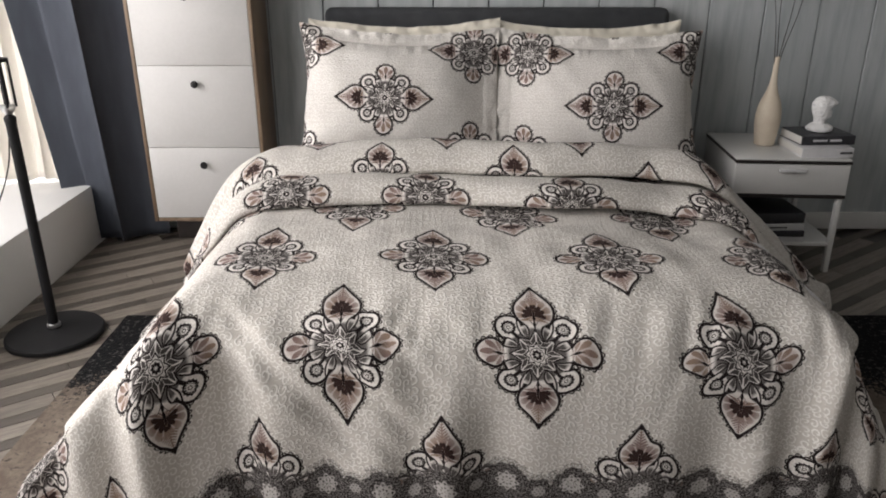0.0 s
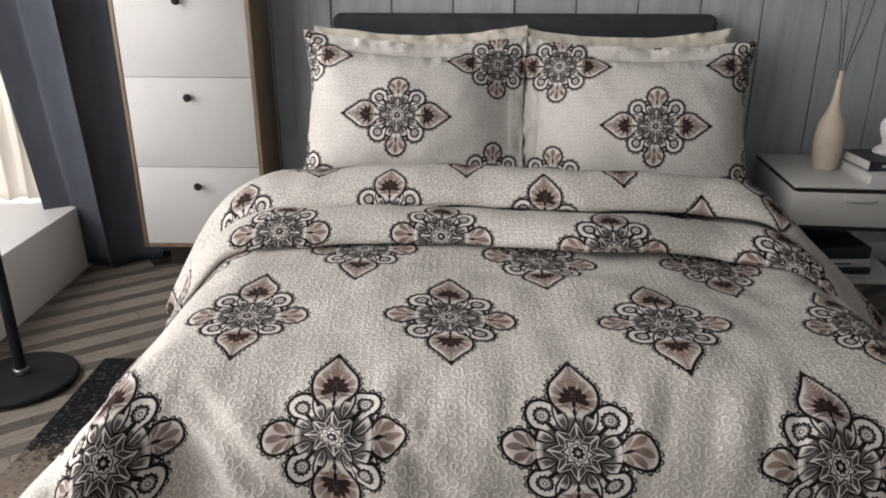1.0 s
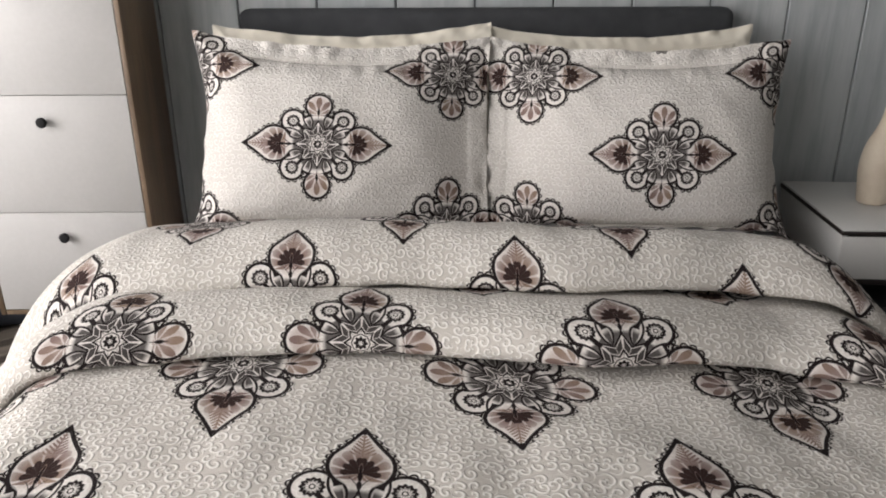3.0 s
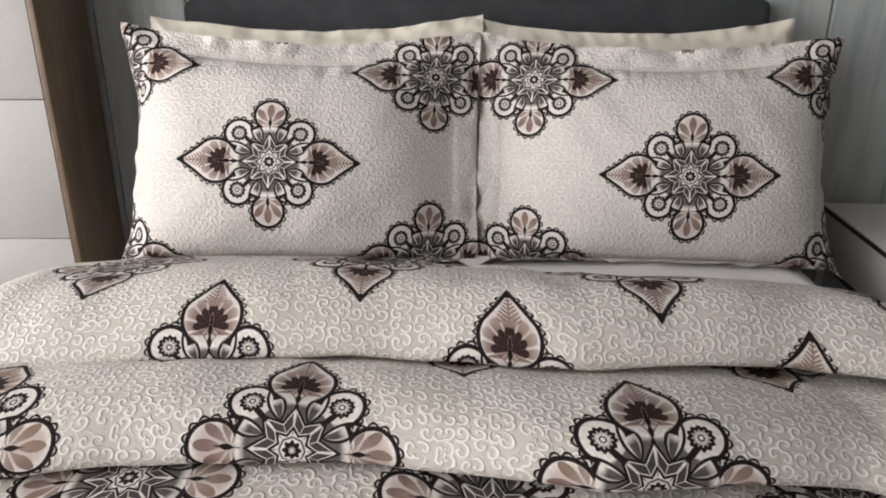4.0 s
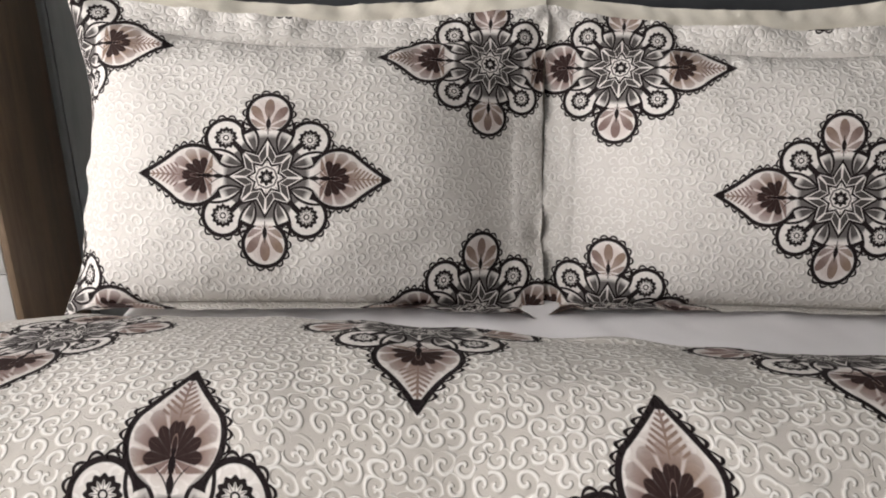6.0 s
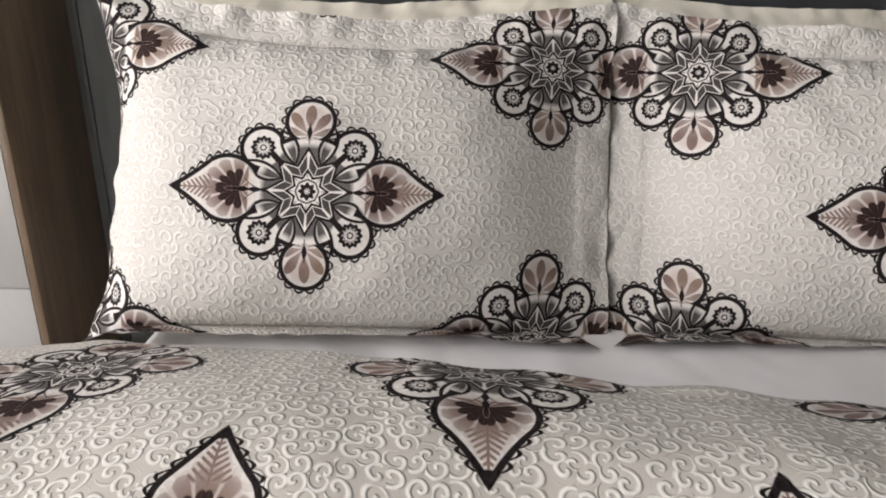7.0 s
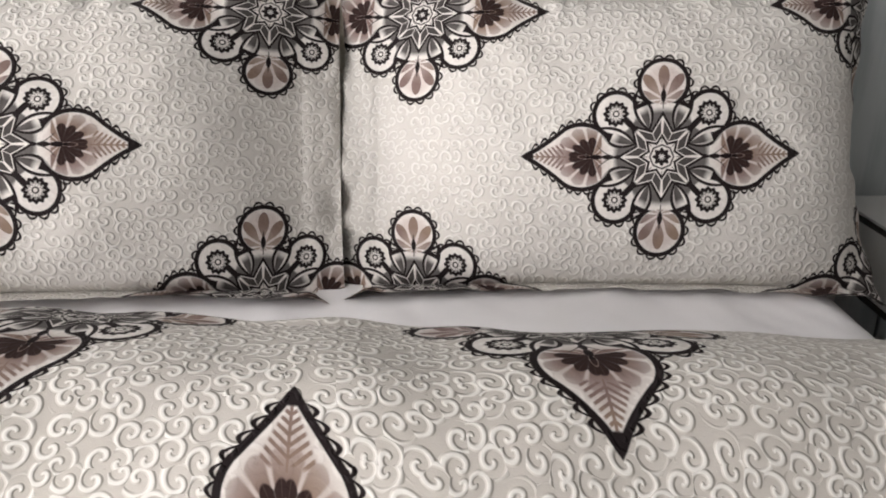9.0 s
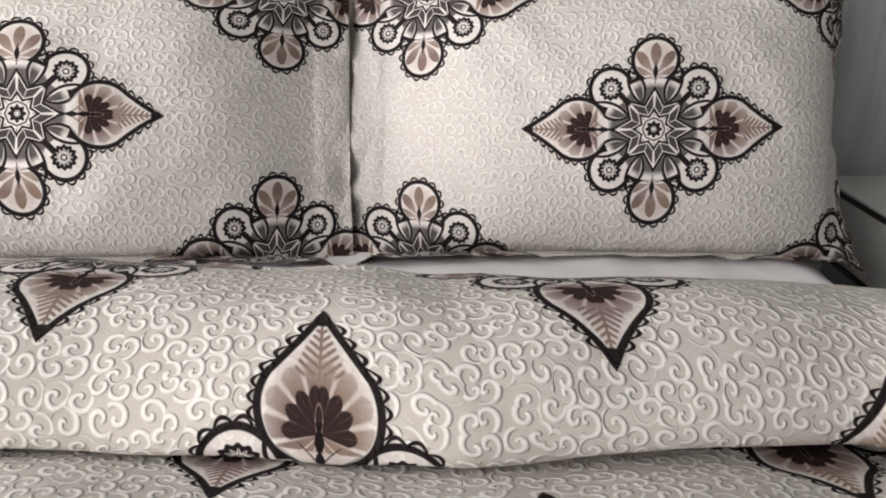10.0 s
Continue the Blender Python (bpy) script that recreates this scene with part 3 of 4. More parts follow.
def duvet_surface():
    K = curve_through(PROFILE, 380)
    U = np.linspace(BX - 1.16, BX + 1.12, 270)
    yk, zk, vk, fold = (K[:, i][:, None] for i in range(4))
    a = U[None, :] - BX
    top = np.maximum(zk, 0.49)
    foot = np.maximum(0.49 - zk, 0) * (yk < 1.7)
    high = smooth01(top, 0.50, 0.56)
    crest = smooth01(top, 0.555, 0.605)
    W = np.where(a < 0, 0.675 - 0.035 * high + 0.05 * crest, 0.520 - 0.03 * high - 0.02 * crest)
    R = 0.14 + np.where(a < 0, 0.11, 0.08) * high
    LEAN_OUT = np.where(a < 0, 0.86 + 0.26 * high, 1.12 - 0.30 * high) + 0 * yk
    over = np.maximum(np.abs(a) - W, 0)
    ang = np.minimum(over / R, LEAN_OUT)
    rest = np.maximum(over - LEAN_OUT * R, 0)
    out = R * np.sin(ang) + rest * np.cos(LEAN_OUT)
    drop = R * (1 - np.cos(ang)) + rest * np.sin(LEAN_OUT)
    both = np.minimum(foot, drop)
    x = np.where(over > 0, np.sign(a) * (W + out + np.where(a < 0, 0.26, -0.10) * both), a)
    z = top - (foot ** 2.4 + drop ** 2.4) ** (1 / 2.4)
    y = yk + np.where(a < 0, -0.12, 0.10) * both
    # the folds come nearer the foot towards both sides
    shift = (0.35 * np.clip(U - 0.30, 0, 0.28) - 0.24 * np.maximum(U - 0.05, 0))[None, :] - 0.16 * np.maximum(-0.25 - U, 0)[None, :] * np.clip(fold, 0, 1) ** 3
    y = y + fold * shift
    # the turned edge lies close to the pillows on the window side
    y = y + smooth01(vk, 1.10, 1.30) * 0.29 * np.maximum(0.15 - U, 0)[None, :]
    z = z - smooth01(vk, 1.16, 1.30) * 0.040 * np.maximum(0.15 - U, 0)[None, :]
    z = z - smooth01(vk, 0.93, 1.10) * 0.07 * np.maximum(-0.05 - U, 0)[None, :]
    # the cloth sinks towards the nightstand side
    z = z - (0.22 + 0.30 * np.clip(fold, 0, 1)) * np.clip(U - 0.40, 0, 0.22)[None, :] ** 2 * (z > 0.2)
    # hanging folds along the hem, soft puffing on top
    hang = smooth01(drop + foot, 0.06, 0.34)
    along = np.where(foot > drop, U[None, :] + 0 * yk, yk + 0 * a)
    rip = np.sin(along * 31 + 1.4 * np.sin(along * 9.0) + 0.8) * 0.6 + np.sin(along * 17 + 2.0) * 0.6
    push = hang * 0.020 * rip
    lead = smooth01(foot - drop, -0.10, 0.10)
    y = y - push * lead
    x = x + np.sign(a) * push * (1 - lead) * (over > 0)
    flat = 1 - hang
    UU, YY = U[None, :] + 0 * yk, vk + 0 * a
    puff = 0.009 * waves(UU, YY, 11, 0.55, 2) + 0.0035 * waves(UU, YY, 12, 0.16, 2)
    z = z + puff * flat * (1 - 0.35 * (fold > 0.5))
    # pulls running down to the foot
    pull = (np.abs(waves(UU - 0.25 * YY, YY * 0.12, 14, 0.17, 2)) - 0.2) * smooth01(-vk, 0.12, 0.35) * 0.022
    z = z + pull * (1 - smooth01(drop, 0.1, 0.3))
    # creases that run from the window corner down across the front
    crease = waves(UU + 0.85 * YY, (YY - UU) * 0.10, 17, 0.13, 2) * smooth01(-vk, 0.16, 0.32) * (1 - smooth01(UU, -0.15, 0.15)) * smooth01(UU, -0.52, -0.40)
    y = y - 0.016 * crease
    # narrow upright creases near the other corner
    y = y - 0.016 * np.exp(-((UU - 0.80 - 0.25 * (YY + 0.4)) / 0.028) ** 2) * smooth01(-vk, 0.20, 0.34)
    # the fold that falls from the foot corner on the window side
    fall = smooth01(-vk, 0.18, 0.48)
    y = y + fall * (0.085 * np.exp(-((UU + 0.460 + 0.10 * (YY + 0.3)) / 0.060) ** 2) - 0.050 * np.exp(-((UU + 0.60) / 0.065) ** 2) + 0.02 * np.exp(-((UU - 0.72) / 0.05) ** 2))
    z = np.maximum(z, 0.022 + 0.004 * waves(UU, YY, 13, 0.2, 1))
    P = np.stack([BX + x, y, z], -1)
    mid = smooth01(vk, 0.42, 0.60) * (1 - smooth01(vk, 0.85, 0.93))
    upper = smooth01(vk, 0.93, 1.03)
    base_u, base_v = UU * (1 + 0.052 * (mid + upper)) - 0.07 * smooth01(-vk, 0.1, 0.3) * np.maximum(U - 0.2, 0)[None, :] + 0.018 + 0.045 * mid - 0.031 * upper, YY + smooth01(vk, 1.10, 1.30) * 0.29 * np.maximum(0.15 - U, 0)[None, :] + (0.022 * np.exp(-(UU / 0.11) ** 2) - 0.004) * upper
    main = 1 - smooth01(vk, 0.44, 0.52)
    shifted = {name: drift(base_u, base_v, terms) for name, terms in PRINT_DRIFT.items()}
    UV = main[..., None] * shifted["main_panel"] + (1 - main - upper)[..., None] * shifted["middle_fold"] + upper[..., None] * shifted["top_fold"]
    root = tagged(new("duvet"), "cream quilted duvet with brown medallion print, turned back in folds", "duvet")
    cuts = [0] + [int(np.argmin(np.abs(K[:, 2] - v))) for v in (-0.64, 0.47, 0.93)] + [len(K) - 1]
    for name, r0, r1, label in zip(("hem_border", "main_panel", "middle_fold", "top_fold"), cuts, cuts[1:], ("dark floral lace-print hem border", "", "", "")):
        ob = new(name, grid_mesh(name, P[r0:r1 + 1], UV[r0:r1 + 1], duvet_cloth))
        ob.parent = root
        if label:
            ob["label"] = label
    return root


duvet_surface()


def pillow(name, cx, cy, cz, lean, turn, mats, w, h, thick, flange, shift, seed, label, outer=1, bent=1.0, roll=0.0, ease=0.0, settle=None):
    """A sham with a soft body and a flat border that is tucked back below and outside. The print is turned by a quarter."""
    n, k = 110, 80
    low = 0.016 if bent > 0.5 else flange
    body_w, body_h, zc = w - 2 * flange, h - flange - low, (low - flange) / 2
    A, B = np.meshgrid(np.linspace(-1, 1, n), np.linspace(-1, 1, k))
    # the side next to the other pillow rolls softly back into its border
    across = np.clip(1 - np.abs(A) ** 2.7, 0, 1) ** 0.58
    soft = np.clip(1 - np.abs(A) ** 3.0, 0, 1) ** 1.28
    across = np.where((-outer * A > 0) & (bent > 0.5), soft, across)
    bulge = thick / 2 * across * np.clip(1 - np.abs(B) ** 2.5, 0, 1) ** 0.58
    def inner(a, b):
        return a * body_w / 2 * (1 - 0.020 * (1 - b ** 2)), zc + b * body_h / 2 * (1 - np.where(b > 0, 0.155, 0.02) * (1 - a ** 2))
    px, pz = inner(A, B)
    wr = waves(px, pz, seed, 0.22, 3)
    edge = np.maximum(np.abs(A) ** 4, np.abs(B) ** 4)
    tuck = 0.007 * waves(px * 1.0, pz * 0.35, seed + 2, 0.06, 2) * smooth01(B, 0.70, 0.93) * (1 - smooth01(B, 0.985, 1.0))
    root = tagged(new(name), label, "pillow", group="pillows on the bed")
    root.matrix_world = pose(cx, cy, cz, -lean, 0, turn) @ pose(0, 0, 0, 0, roll, 0)
    def uv(x, z):
        return drift(z + ease * np.maximum(z, 0) + shift[1], x + shift[0], settle)
    sag = 0.012 * waves(px, pz, seed + 4, 0.5, 1)
    front = np.stack([px, -bulge - 0.005 * wr * (1 - edge) - tuck + sag * 0.4 * (1 - edge), pz], -1)
    back = np.stack([px, bulge * 0.7 + 0.004 * wr * (1 - edge) + 0.002, pz], -1)
    f = new("cushion_front", grid_mesh("cushion_front", front, uv(px, pz), mats[0]))
    b = new("cushion_back", grid_mesh("cushion_back", back, uv(px, pz), mats[1], True))
    f.parent = b.parent = root
    m_, c = 320, 11
    T = np.linspace(0, 1, m_ + 1)
    per = np.array([(-1, -1), (1, -1), (1, 1), (-1, 1), (-1, -1)], float)
    seg = np.minimum((T * 4).astype(int), 3)
    fr = T * 4 - seg
    ring = per[seg] * (1 - fr)[:, None] + per[seg + 1] * fr[:, None]
    ra, rb = ring[:, 0][:, None], ring[:, 1][:, None]
    ix, iz = inner(ra, rb)
    ox = ra * w / 2 * (1 - 0.014 * (1 - rb ** 2))
    oz = np.where(rb > 0, zc + body_h / 2 * rb + flange * rb, zc + body_h / 2 * rb + (0.027 if bent > 0.5 else flange) * rb) * (1 - np.where(rb > 0, 0.145, 0.015) * (1 - ra ** 2))
    S = np.linspace(-0.04, 1, c)[None, :]
    beta = np.maximum(0.45 * smooth01(-rb, 0.90, 1.0) * (1 - 0.55 * smooth01(outer * ra, 0.75, 1.0)), 1.0 * smooth01(outer * ra, 0.90, 1.0) * (1 - 0.8 * np.abs(rb) ** 2.5)) * bent
    beta = np.maximum(beta, 0.16 + 0.16 * bent * smooth01(-outer * ra, 0.90, 1.0) * (1 - np.abs(rb) ** 4)) + 0.10 * waves(ra * 0.4, rb * 0.3, seed + 7, 0.3, 2)
    beta = np.where((rb < -0.98) & (bent > 0.5), -1.30 * (1 - smooth01(outer * ra, 0.955, 1.0)) * (1 - 0.8 * smooth01(-outer * ra, 0.985, 1.0)) + 0.14 * waves(ra * 0.5, rb, seed + 5, 0.12, 2), beta)
    width = np.hypot(ox - ix, oz - iz)
    fx, fz = ix + (ox - ix) * S * np.cos(beta), iz + (oz - iz) * S * np.cos(beta)
    flap = 0.012 * np.clip(S, 0, 1) * waves(fx, fz, seed + 9, 0.17, 3) + 0.006 * np.clip(S, 0, 1) * waves(fx, fz, seed + 12, 0.05, 2)
    fy = flap + width * S * np.sin(beta)
    gx, gz = ix + (ox - ix) * S, iz + (oz - iz) * S
    fl = new("flange", grid_mesh("flange", np.stack([fx, fy - 0.0025 * np.clip(S * 6, 0, 1), fz], -1), uv(gx, gz), mats[0], True))
    fb = new("flange_lining", grid_mesh("flange_lining", np.stack([fx, fy + 0.0025, fz], -1), uv(gx, gz), mats[1]))
    fl.parent = fb.parent = root
    return root


SHAM = "cream quilted pillow sham with brown medallion print"
pillow("pillow", -0.162, 2.790, 0.671, 21, 3.5, (pillow_cloth, pillow_cloth), 0.74, 0.492, 0.19, 0.050, (0.045, 0.038), 21, SHAM, -1, 1.0, 2.0, 0.07, ((0.0070, -0.0101, 0.0140, 0.0932, 0.0970, -0.0798), (0.0055, -0.0341, -0.0049, 0.0064, -0.0215, 0.0974)))
pillow("pillow", 0.571, 2.790, 0.659, 21, -5.0, (pillow_cloth, pillow_cloth), 0.755, 0.489, 0.19, 0.050, (-0.038, 0.059), 41, SHAM, 1, 1.0, 0.0, 0.0, ((0.0029, 0.0089, -0.0153, 0.0574, -0.0844, -0.1409), (-0.0076, 0.0040, 0.0065, -0.2033, 0.0693, -0.0929)))
REAR = "plain cream cotton pillow with wrinkled border, against the headboard"
pillow("pillow", -0.150, 2.935, 0.680, 17, 0, (plain_cotton, plain_cotton), 0.74, 0.49, 0.15, 0.050, (0, 0), 61, REAR, -1, 0.0)
pillow("pillow", 0.560, 2.945, 0.672, 17, 0, (plain_cotton, plain_cotton), 0.72, 0.49, 0.15, 0.050, (0, 0), 81, REAR, 1, 0.0)


# ---- shoe cabinet ----
def shoe_cabinet():
    x0, x1, y0, y1, z0 = -1.168, -0.702, 2.88, 3.125, 0.128
    step, n = 0.3145, 4
    z1 = z0 + step * n + 0.03
    root = tagged(new("shoe_cabinet"), "tall narrow cabinet with white tilting fronts and oak carcass", "cabinet")
    for a, b in ((x0, x0 + 0.014), (x1 - 0.014, x1)):
        part("side_panel", box_bm(a, b, y0, y1, z0, z1, 0.002), oak, root, "oak veneer side panel")
    part("bottom_panel", box_bm(x0 + 0.0145, x1 - 0.0145, y0 + 0.003, y1, z0, z0 + 0.014, 0.001), oak, root)
    part("top_panel", box_bm(x0 - 0.004, x1 + 0.004, y0 - 0.004, y1, z1 + 0.001, z1 + 0.02, 0.002), oak, root)
    part("back_panel", box_bm(x0 + 0.0145, x1 - 0.0145, y1 - 0.01, y1 - 0.002, z0 + 0.0145, z1, 0), oak, root)
    for i in range(n):
        a = z0 + 0.0165 + i * step - (0.025 if i else 0.0)
        door = part("door", box_bm(x0 + 0.0155, x1 - 0.0155, y0 + 0.001, y0 + 0.017, a, a + step - 0.0016 - (0.0 if i else 0.025), 0.0015), cabinet_white_dimmed, root, "white lacquered tilting front")
        kx, kz = -0.938, z0 + 0.2385 + i * step
        knob = lathe_bm([(0.0045, 0), (0.0045, 0.009), (0.009, 0.011), (0.0135, 0.016), (0.0138, 0.021), (0.011, 0.0255), (0.004, 0.027)], 20)
        bmesh.ops.transform(knob, matrix=Matrix.Translation((kx, y0 + 0.001, kz)) @ Matrix.Rotation(radians(90), 4, "X"), verts=knob.verts[:])
        part("knob", knob, black_plastic, door, "round black knob")
    # added black block in place of the shaded gap below the cabinet
    part("gap_block", box_bm(x0 + 0.03, x1 - 0.03, y0 + 0.15, y1 - 0.005, 0.0, z0 - 0.001, 0.002), black_edge, root, "black block added for the shade under the cabinet")
    return root


shoe_cabinet()


# ---- curtains ----
def curtain(name, x0, y0, x1, y1, z0, z1, folds, depth, mat, label, seed, sweep=0.0):
    n, k = 150, 60
    T, Z = np.meshgrid(np.linspace(0, 1, n), np.linspace(0, 1, k))
    d = np.array([x1 - x0, y1 - y0])
    nrm = np.array([-d[1], d[0]]) / np.hypot(*d)
    ph = T * folds * 2 * np.pi + 0.9 * np.sin(T * 7 + seed) + 0.25 * np.sin(Z * 3 + T * 5)
    off = depth * (np.sin(ph) + 0.25 * np.sin(2 * ph + 1)) * (0.75 + 0.25 * Z) + 0.008 * waves(T * 0.6, Z * 2, seed, 0.5, 2)
    tt = T + 0.06 * np.sin(2 * ph) / max(folds, 1)
    tt = tt + sweep * np.clip(1 - (z0 + (z1 - z0) * Z) / 1.1, 0, 1) * (1 - T)
    P = np.stack([x0 + d[0] * tt + nrm[0] * off, y0 + d[1] * tt + nrm[1] * off, z0 + (z1 - z0) * Z + 0.006 * (1 - Z) * np.sin(ph * 0.5)], -1)
    ob = new(name, grid_mesh(name, P, np.stack([T, Z], -1), mat))
    mod = ob.modifiers.new("thickness", "SOLIDIFY")
    mod.thickness, mod.offset = 0.003, 0
    return tagged(ob, label, "curtain")


curtain("curtain", -1.645, 2.89, -1.170, 3.05, 0.012, 2.42, 1.4, 0.050, curtain_cloth, "slate-blue blackout curtain hanging to the floor beside the window", 3, 0.24)
curtain("sheer_curtain", -1.86, 3.01, -1.50, 3.07, 0.262, 2.40, 5, 0.020, sheer, "sheer white voile curtain in front of the window", 8)
rod = tagged(part("curtain_rod", tube_bm([(-1.60, -1.6, 2.44), (-1.60, 1.0, 2.44), (-1.60, 3.10, 2.44)], 0.012, 12), black_plastic, None), "thin black curtain rod under the ceiling", "curtain rod", kind="structure")


# ---- floor lamp ----
def floor_lamp():
    x, y = -1.242, 2.143
    root = tagged(new("floor_lamp"), "tall black metal floor lamp with a round base", "lamp")
    part("base", lathe_bm([(0.140, 0.0), (0.147, 0.004), (0.147, 0.016), (0.142, 0.021), (0.06, 0.027), (0.022, 0.031), (0.020, 0.036)], 56, (x, y, 0.0)), black_plastic, root, "flat round black base")
    part("collar", lathe_bm([(0.020, 0.034), (0.020, 0.046), (0.016, 0.048)], 20, (x, y, 0)), steel, root, "small steel collar")
    part("lower_pole", lathe_bm([(0.0150, 0.046), (0.0150, 0.690), (0.0165, 0.692), (0.0165, 0.705), (0.011, 0.712)], 20, (x, y, 0)), black_plastic, root)
    part("upper_pole", lathe_bm([(0.0075, 0.710), (0.0075, 1.75)], 14, (x, y, 0)), black_plastic, root)
    for z0 in (0.715, 0.990):
        cup = part("bracket", lathe_bm([(0.009, z0), (0.018, z0 + 0.012), (0.021, z0 + 0.022), (0.021, z0 + 0.026), (0.009, z0 + 0.028)], 20, (x, y, 0)), steel, root, "steel cup with upright black rods")
        for i in range(4):
            th = i * math.pi / 2 + 0.5
            cx, cy = x + 0.0225 * math.cos(th), y + 0.0225 * math.sin(th)
            part("rod", tube_bm([(cx, cy, z0 + 0.02), (cx, cy, z0 + 0.09), (cx, cy, z0 + 0.150)], 0.0035, 8), black_plastic, cup)
        part("ring", lathe_bm([(0.010, z0 + 0.147), (0.0265, z0 + 0.147), (0.0265, z0 + 0.156), (0.010, z0 + 0.156)], 20, (x, y, 0)), black_plastic, cup)
    part("shade", lathe_bm([(0.05, 1.72), (0.15, 1.74), (0.11, 1.98), (0.05, 1.99)], 32, (x, y, 0)), black_plastic, root)
    pts = curve_through([(x - 0.010, y - 0.004, 0.66), (x - 0.03, y - 0.01, 0.56), (x - 0.08, y - 0.03, 0.44), (x - 0.16, y - 0.05, 0.33), (x - 0.24, y - 0.06, 0.262), (x - 0.42, y - 0.1, 0.254)], 26)
    part("cable", tube_bm([tuple(p) for p in pts], 0.0022, 6), black_plastic, root, "thin dark cable")
    return root


floor_lamp()


# ---- nightstand and what stands on it ----
def nightstand():
    root = tagged(new("nightstand"), "white nightstand with a black-edged top, one drawer and open shelf", "nightstand")
    root.matrix_world = pose(1.293, 2.872, 0, 0, 0, -4.0)
    w, d, h = 0.206, 0.212, 0.445
    part("top", box_bm(-w, w, -d, d, h - 0.006, h, 0.0015), white_lacquer, root, "glossy white top panel")
    part("top_edge", box_bm(-w - 0.001, w + 0.001, -d - 0.001, d + 0.001, h - 0.0165, h - 0.0065, 0.001), black_edge, root, "black edge band")
    for s in (-1, 1):
        part("side_panel", box_bm(s * w - 0.007 - s * 0.008, s * w + 0.007 - s * 0.008, -d + 0.004, d - 0.004, h - 0.135, h - 0.017, 0.001), white_lacquer, root)
    part("back_panel", box_bm(-w + 0.016, w - 0.016, d - 0.02, d - 0.008, h - 0.135, h - 0.017, 0), white_lacquer, root)
    part("under_panel", box_bm(-w + 0.001, w - 0.001, -d + 0.002, d - 0.004, h - 0.148, h - 0.136, 0.001), black_edge, root)
    dr = part("drawer", box_bm(-w + 0.003, w - 0.003, -d + 0.000, -d + 0.0035, h - 0.133, h - 0.020, 0.001), white_lacquer, root, "white drawer front")
    part("handle", box_bm(-0.048, 0.048, -d - 0.014, -d - 0.0005, h - 0.047, h - 0.036, 0.002), light_cover, dr, "slim pale metal handle")
    for sx in (-1, 1):
        for sy in (-1, 1):
            part("leg", box_bm(sx * (w - 0.016) - 0.010, sx * (w - 0.016) + 0.010, sy * (d - 0.018) - 0.010, sy * (d - 0.018) + 0.010, 0.0, h - 0.149, 0.002), white_lacquer, root, "slim white leg")
    part("shelf", box_bm(-w + 0.006, w - 0.006, -d + 0.012, d - 0.012, 0.105, 0.120, 0.002), white_lacquer, root)
    return root


nightstand()


def book(cx, cy, z, w, d, h, turn, cover, label, bars=None):
    root = tagged(new("book"), label, "book", group="books on the nightstand")
    root.matrix_world = pose(cx, cy, z, 0, 0, turn)
    part("page_block", box_bm(-w / 2 + 0.003, w / 2 - 0.003, -d / 2 + 0.003, d / 2 - 0.003, 0.0026, h - 0.0026, 0.001), paper, root, "pale page block")
    part("cover", box_bm(-w / 2, w / 2, -d / 2, d / 2, h - 0.0025, h, 0.0008), cover, root)
    part("cover", box_bm(-w / 2, w / 2, -d / 2, d / 2, 0, 0.0025, 0.0008), cover, root)
    part("spine", box_bm(-w / 2, w / 2, -d / 2 - 0.002, -d / 2 + 0.002, 0.0003, h - 0.0003, 0.0009), cover, root)
    for x0, x1, mat in bars or ():
        part("spine_print", box_bm(x0, x1, -d / 2 - 0.0026, -d / 2 - 0.0021, h * 0.38, h * 0.62, 0), mat, root)
    return root


book(1.405, 2.792, 0.445, 0.190, 0.215, 0.034, 1, light_cover, "thick pale book lying flat on the nightstand", [(0.045, 0.09, dark_cover)])
book(1.422, 2.820, 0.479, 0.205, 0.165, 0.034, 4, dark_cover, "black book lying on the pale book", [(-0.06, -0.005, light_cover), (0.005, 0.05, light_cover)])
book(1.245, 2.79, 0.120, 0.25, 0.24, 0.022, 2, light_cover, "grey book stacked on the nightstand shelf")
book(1.25, 2.79, 0.142, 0.24, 0.24, 0.022, -2, dark_cover, "dark book stacked on the nightstand shelf")
book(1.24, 2.79, 0.164, 0.25, 0.23, 0.024, 1, light_cover, "grey book with dark print on the shelf stack", [(-0.02, 0.06, dark_cover)])
book(1.245, 2.80, 0.188, 0.24, 0.23, 0.040, 3, dark_cover, "thick black book on top of the shelf stack")


def vase():
    prof = [(0.020, 0), (0.034, 0.002), (0.038, 0.01), (0.043, 0.05), (0.047, 0.09), (0.046, 0.125), (0.038, 0.165), (0.024, 0.200), (0.0145, 0.235), (0.0105, 0.275), (0.0100, 0.325), (0.0110, 0.333), (0.0085, 0.333), (0.0075, 0.30)]
    P = curve_through(prof, 60)
    root = tagged(part("vase", lathe_bm([tuple(p) for p in P], 36), vase_clay, None), "slender cream ceramic bottle vase holding dry stems", "vase")
    root.matrix_world = pose(1.254, 2.885, 0.445)
    return root


vase()


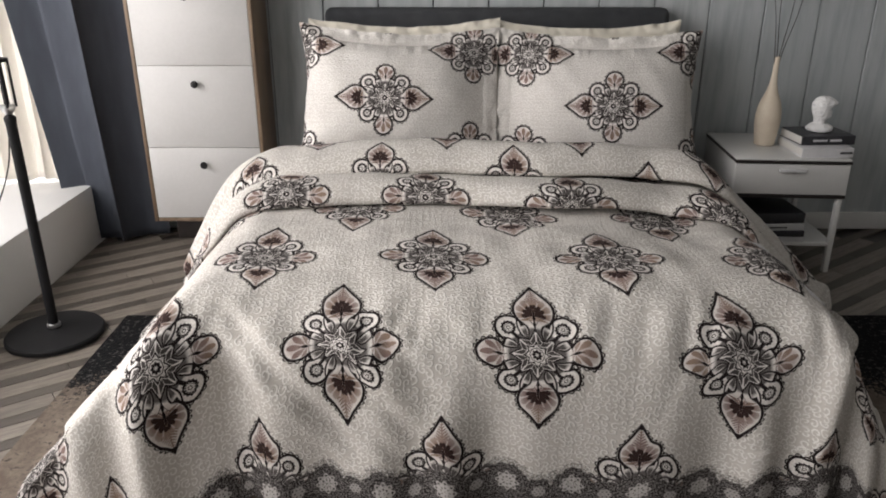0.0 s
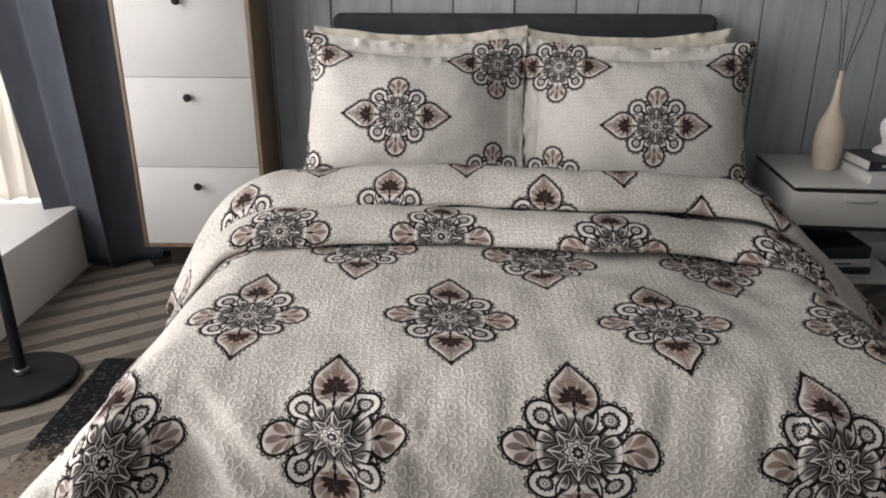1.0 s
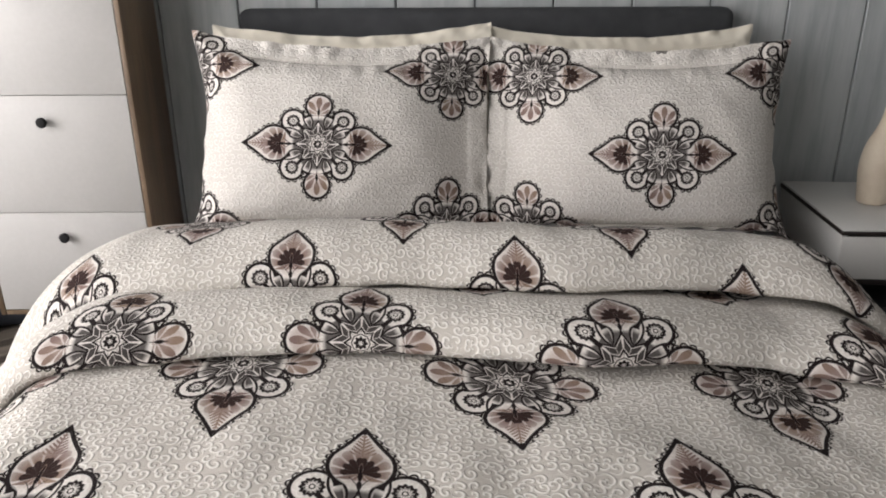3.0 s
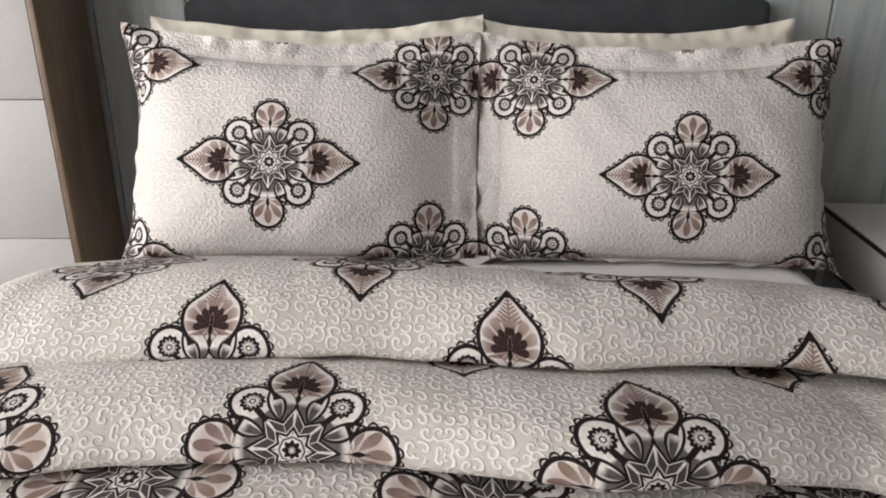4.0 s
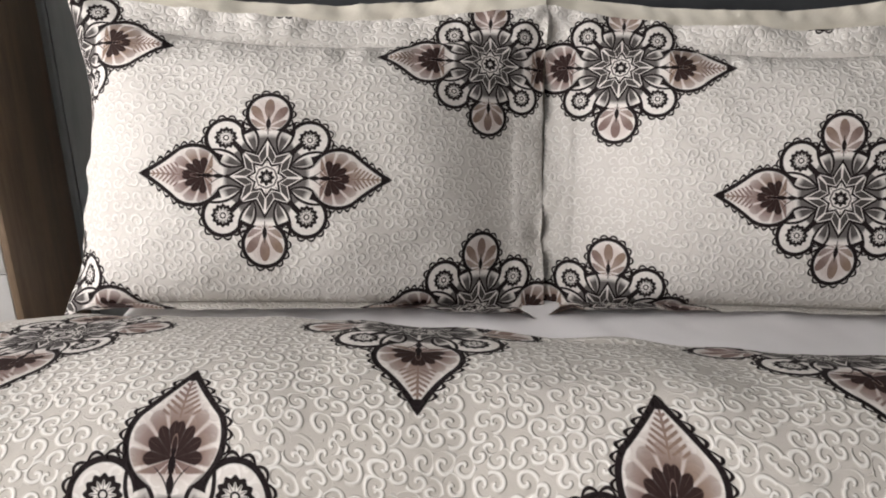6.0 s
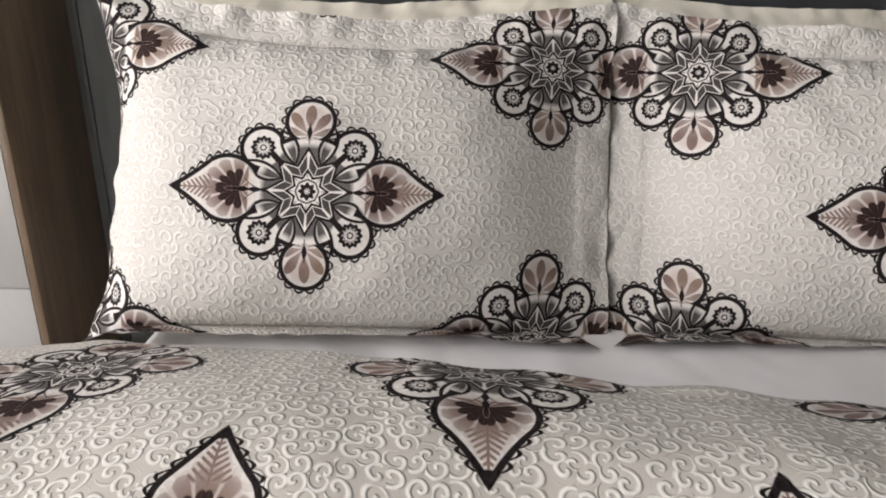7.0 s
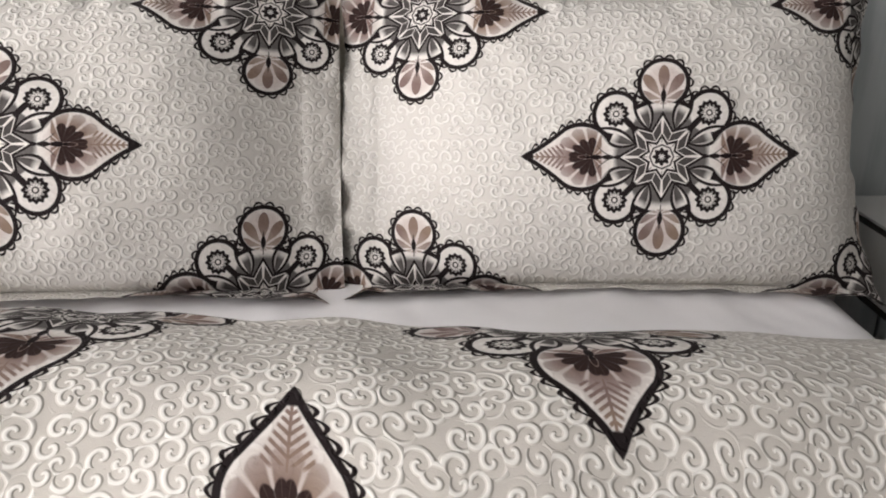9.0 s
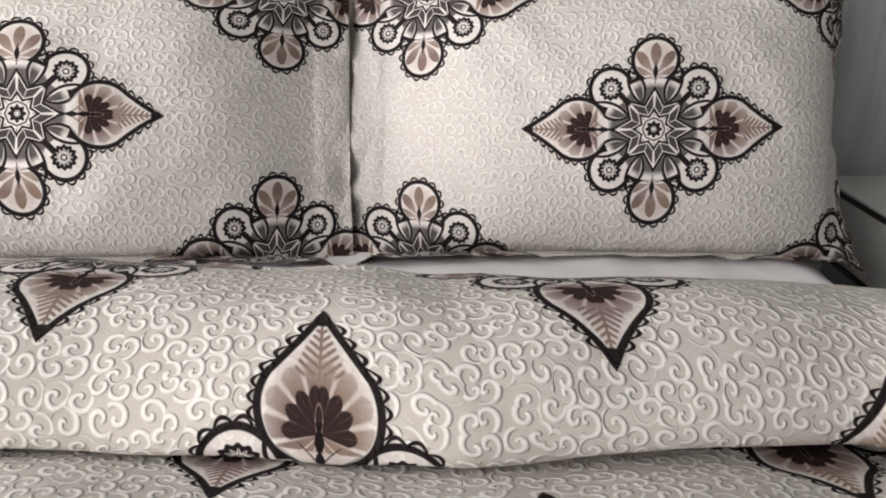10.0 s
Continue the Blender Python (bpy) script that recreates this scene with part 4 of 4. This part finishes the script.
def dried_stem(dx, dy, h, bend, seed, petals, colour, label):
    """A thin stalk with a tuft of narrow petals at its end."""
    rng = random.Random(seed)
    root = tagged(new("dried_stem"), label, "dried flower", group="stems in the vase")
    root.matrix_world = pose(1.254, 2.885, 0.70)
    K = curve_through([(0, 0, 0), (dx * 0.25, dy * 0.2, h * 0.3), (dx * 0.6 + bend, dy * 0.6, h * 0.65), (dx, dy, h)], 20)
    part("stalk", tube_bm([tuple(p) for p in K], [0.0017 - 0.0006 * i / 19 for i in range(20)], 6), twig_bark, root)
    bm = bmesh.new()
    c = Vector((dx, dy, h))
    for i in range(petals):
        th, ph = rng.uniform(0, 6.28), rng.uniform(-0.5, 1.5)
        d = Vector((math.cos(th) * math.cos(ph), math.sin(th) * math.cos(ph), math.sin(ph)))
        side = d.cross(Vector((0.2, 0.3, 0.9))).normalized() * 0.0055
        r = rng.uniform(0.016, 0.027)
        curl = Vector((0, 0, rng.uniform(-0.006, 0.008)))
        base, left, tip, right = c, c + d * r * 0.55 + side, c + d * r + curl, c + d * r * 0.55 - side
        spine = c + d * r * 0.55 + Vector((0, 0, 0.003))
        vs = [bm.verts.new(p) for p in (base, left, tip, right, spine)]
        for tri in ((0, 1, 4), (1, 2, 4), (2, 3, 4), (3, 0, 4)):
            bm.faces.new([vs[k] for k in tri])
    part("flower_head", bm, colour, root, smooth=False)


DARK_HEAD, PALE_HEAD = "dark dry stem with a small curled seed head", "dark dry stem with a pale cream flower head"
dried_stem(-0.062, -0.02, 0.335, 0.004, 1, 34, twig_bark, DARK_HEAD)
dried_stem(-0.012, 0.02, 0.350, -0.004, 2, 30, vase_clay, PALE_HEAD)
dried_stem(0.030, -0.01, 0.345, 0.004, 3, 34, vase_clay, PALE_HEAD)
dried_stem(0.075, 0.01, 0.360, 0.008, 4, 30, twig_bark, DARK_HEAD)


def bust():
    """A small plaster bust, as one plain shape."""
    prof = [(0.030, 0), (0.040, 0.004), (0.043, 0.015), (0.036, 0.024), (0.0255, 0.032), (0.0250, 0.044), (0.029, 0.056), (0.0345, 0.070), (0.0375, 0.088), (0.0370, 0.104), (0.031, 0.119), (0.020, 0.129), (0.005, 0.133)]
    P = curve_through(prof, 90)
    bm = lathe_bm([tuple(p) for p in P], 64)
    for v in bm.verts:
        z, out = v.co.z, Vector((v.co.x, v.co.y, 0))
        if out.length < 0.003:
            continue
        out.normalize()
        face = max(0.0, out.x)
        if z > 0.030:
            curls = noise.noise(v.co * 120) * 0.0055 + noise.noise(v.co * 240) * 0.0026
            v.co += out * curls * (0.25 + 0.75 * max(0.5 - 0.5 * out.x, min(1.0, max(0.0, (z - 0.090) * 50))))
            # hollow of throat and face, chin, nose and the curls over the brow
            v.co.x -= face * (0.012 * math.exp(-((z - 0.040) / 0.010) ** 2) + 0.013 * math.exp(-((z - 0.086) / 0.013) ** 2))
            v.co.x += face ** 4 * (0.006 * math.exp(-((z - 0.058) / 0.006) ** 2) + 0.009 * math.exp(-((z - 0.078) / 0.005) ** 2))
            v.co.x += face ** 1.5 * 0.014 * math.exp(-((z - 0.111) / 0.011) ** 2)
            v.co.y *= 0.90
        else:
            v.co.x *= 1.10
            v.co += out * noise.noise(v.co * 70) * 0.0045
    ob = part("statuette", bm, plaster, None)
    ob.matrix_world = pose(1.428, 2.822, 0.513, 0, 0, -12) @ Matrix.Scale(1.0, 4)
    return tagged(ob, "small white plaster bust standing on the black book", "statuette")


bust()


# ---- boards of wall and floor ----
board_mesh = mesh_of("board", box_bm(-0.1087, 0.1087, 0.0, 0.014, 0.0, CEIL - 0.001, 0.0025, 1), board_paint, False)
BOARD = 0.2215
for i in range(-9, 12):
    x = 0.294 + i * BOARD
    if x - 0.11 < LEFT_X - 0.06 or x + 0.11 > RIGHT_X:
        continue
    ob = new("board", board_mesh)
    ob.parent = wall_north
    ob.location = (x, WALL_Y - 0.0005 - 0.0015 * (i % 3), 0.0)

HALF = (0.0325, 0.0205)   # half widths of the pale and the dark strips
strips = [mesh_of("plank", box_bm(-0.2990, 0.2990, -w, w, -0.0115, 0.0, 0.0008, 1), m, False) for w, m in zip(HALF, (pale_boards, dark_boards))]
TH, WIDE = radians(35), 0.055
rest = {0: bmesh.new(), 1: bmesh.new()}
for r in range(-75, 85):
    for c in range(-9, 10):
        a = (c + 0.37 * (r % 5)) * 0.60
        b = r * WIDE
        x, y = 0.3 + a * math.cos(TH) - b * math.sin(TH), 1.0 + a * math.sin(TH) + b * math.cos(TH)
        if not (-1.75 < x < 2.42 and -2.26 < y < 3.15):
            continue
        tone = r % 2
        place = pose(x, y, 0.0, 0, 0, 35)
        if (x < -0.40 and 1.2 < y) or (x > 1.0 and 1.6 < y and x < 2.2):
            ob = new("plank", strips[tone])
            ob.parent = floor
            ob.matrix_world = place
        else:
            h, w = 0.2990, HALF[tone]
            quad = [place @ Vector(p) for p in ((-h, -w, 0), (h, -w, 0), (h, w, 0), (-h, w, 0))]
            rest[tone].faces.new([rest[tone].verts.new(p) for p in quad])
for tone, m in ((0, pale_boards), (1, dark_boards)):
    tagged(part("far_planks", rest[tone], m, floor, "", False), kind="stuff")
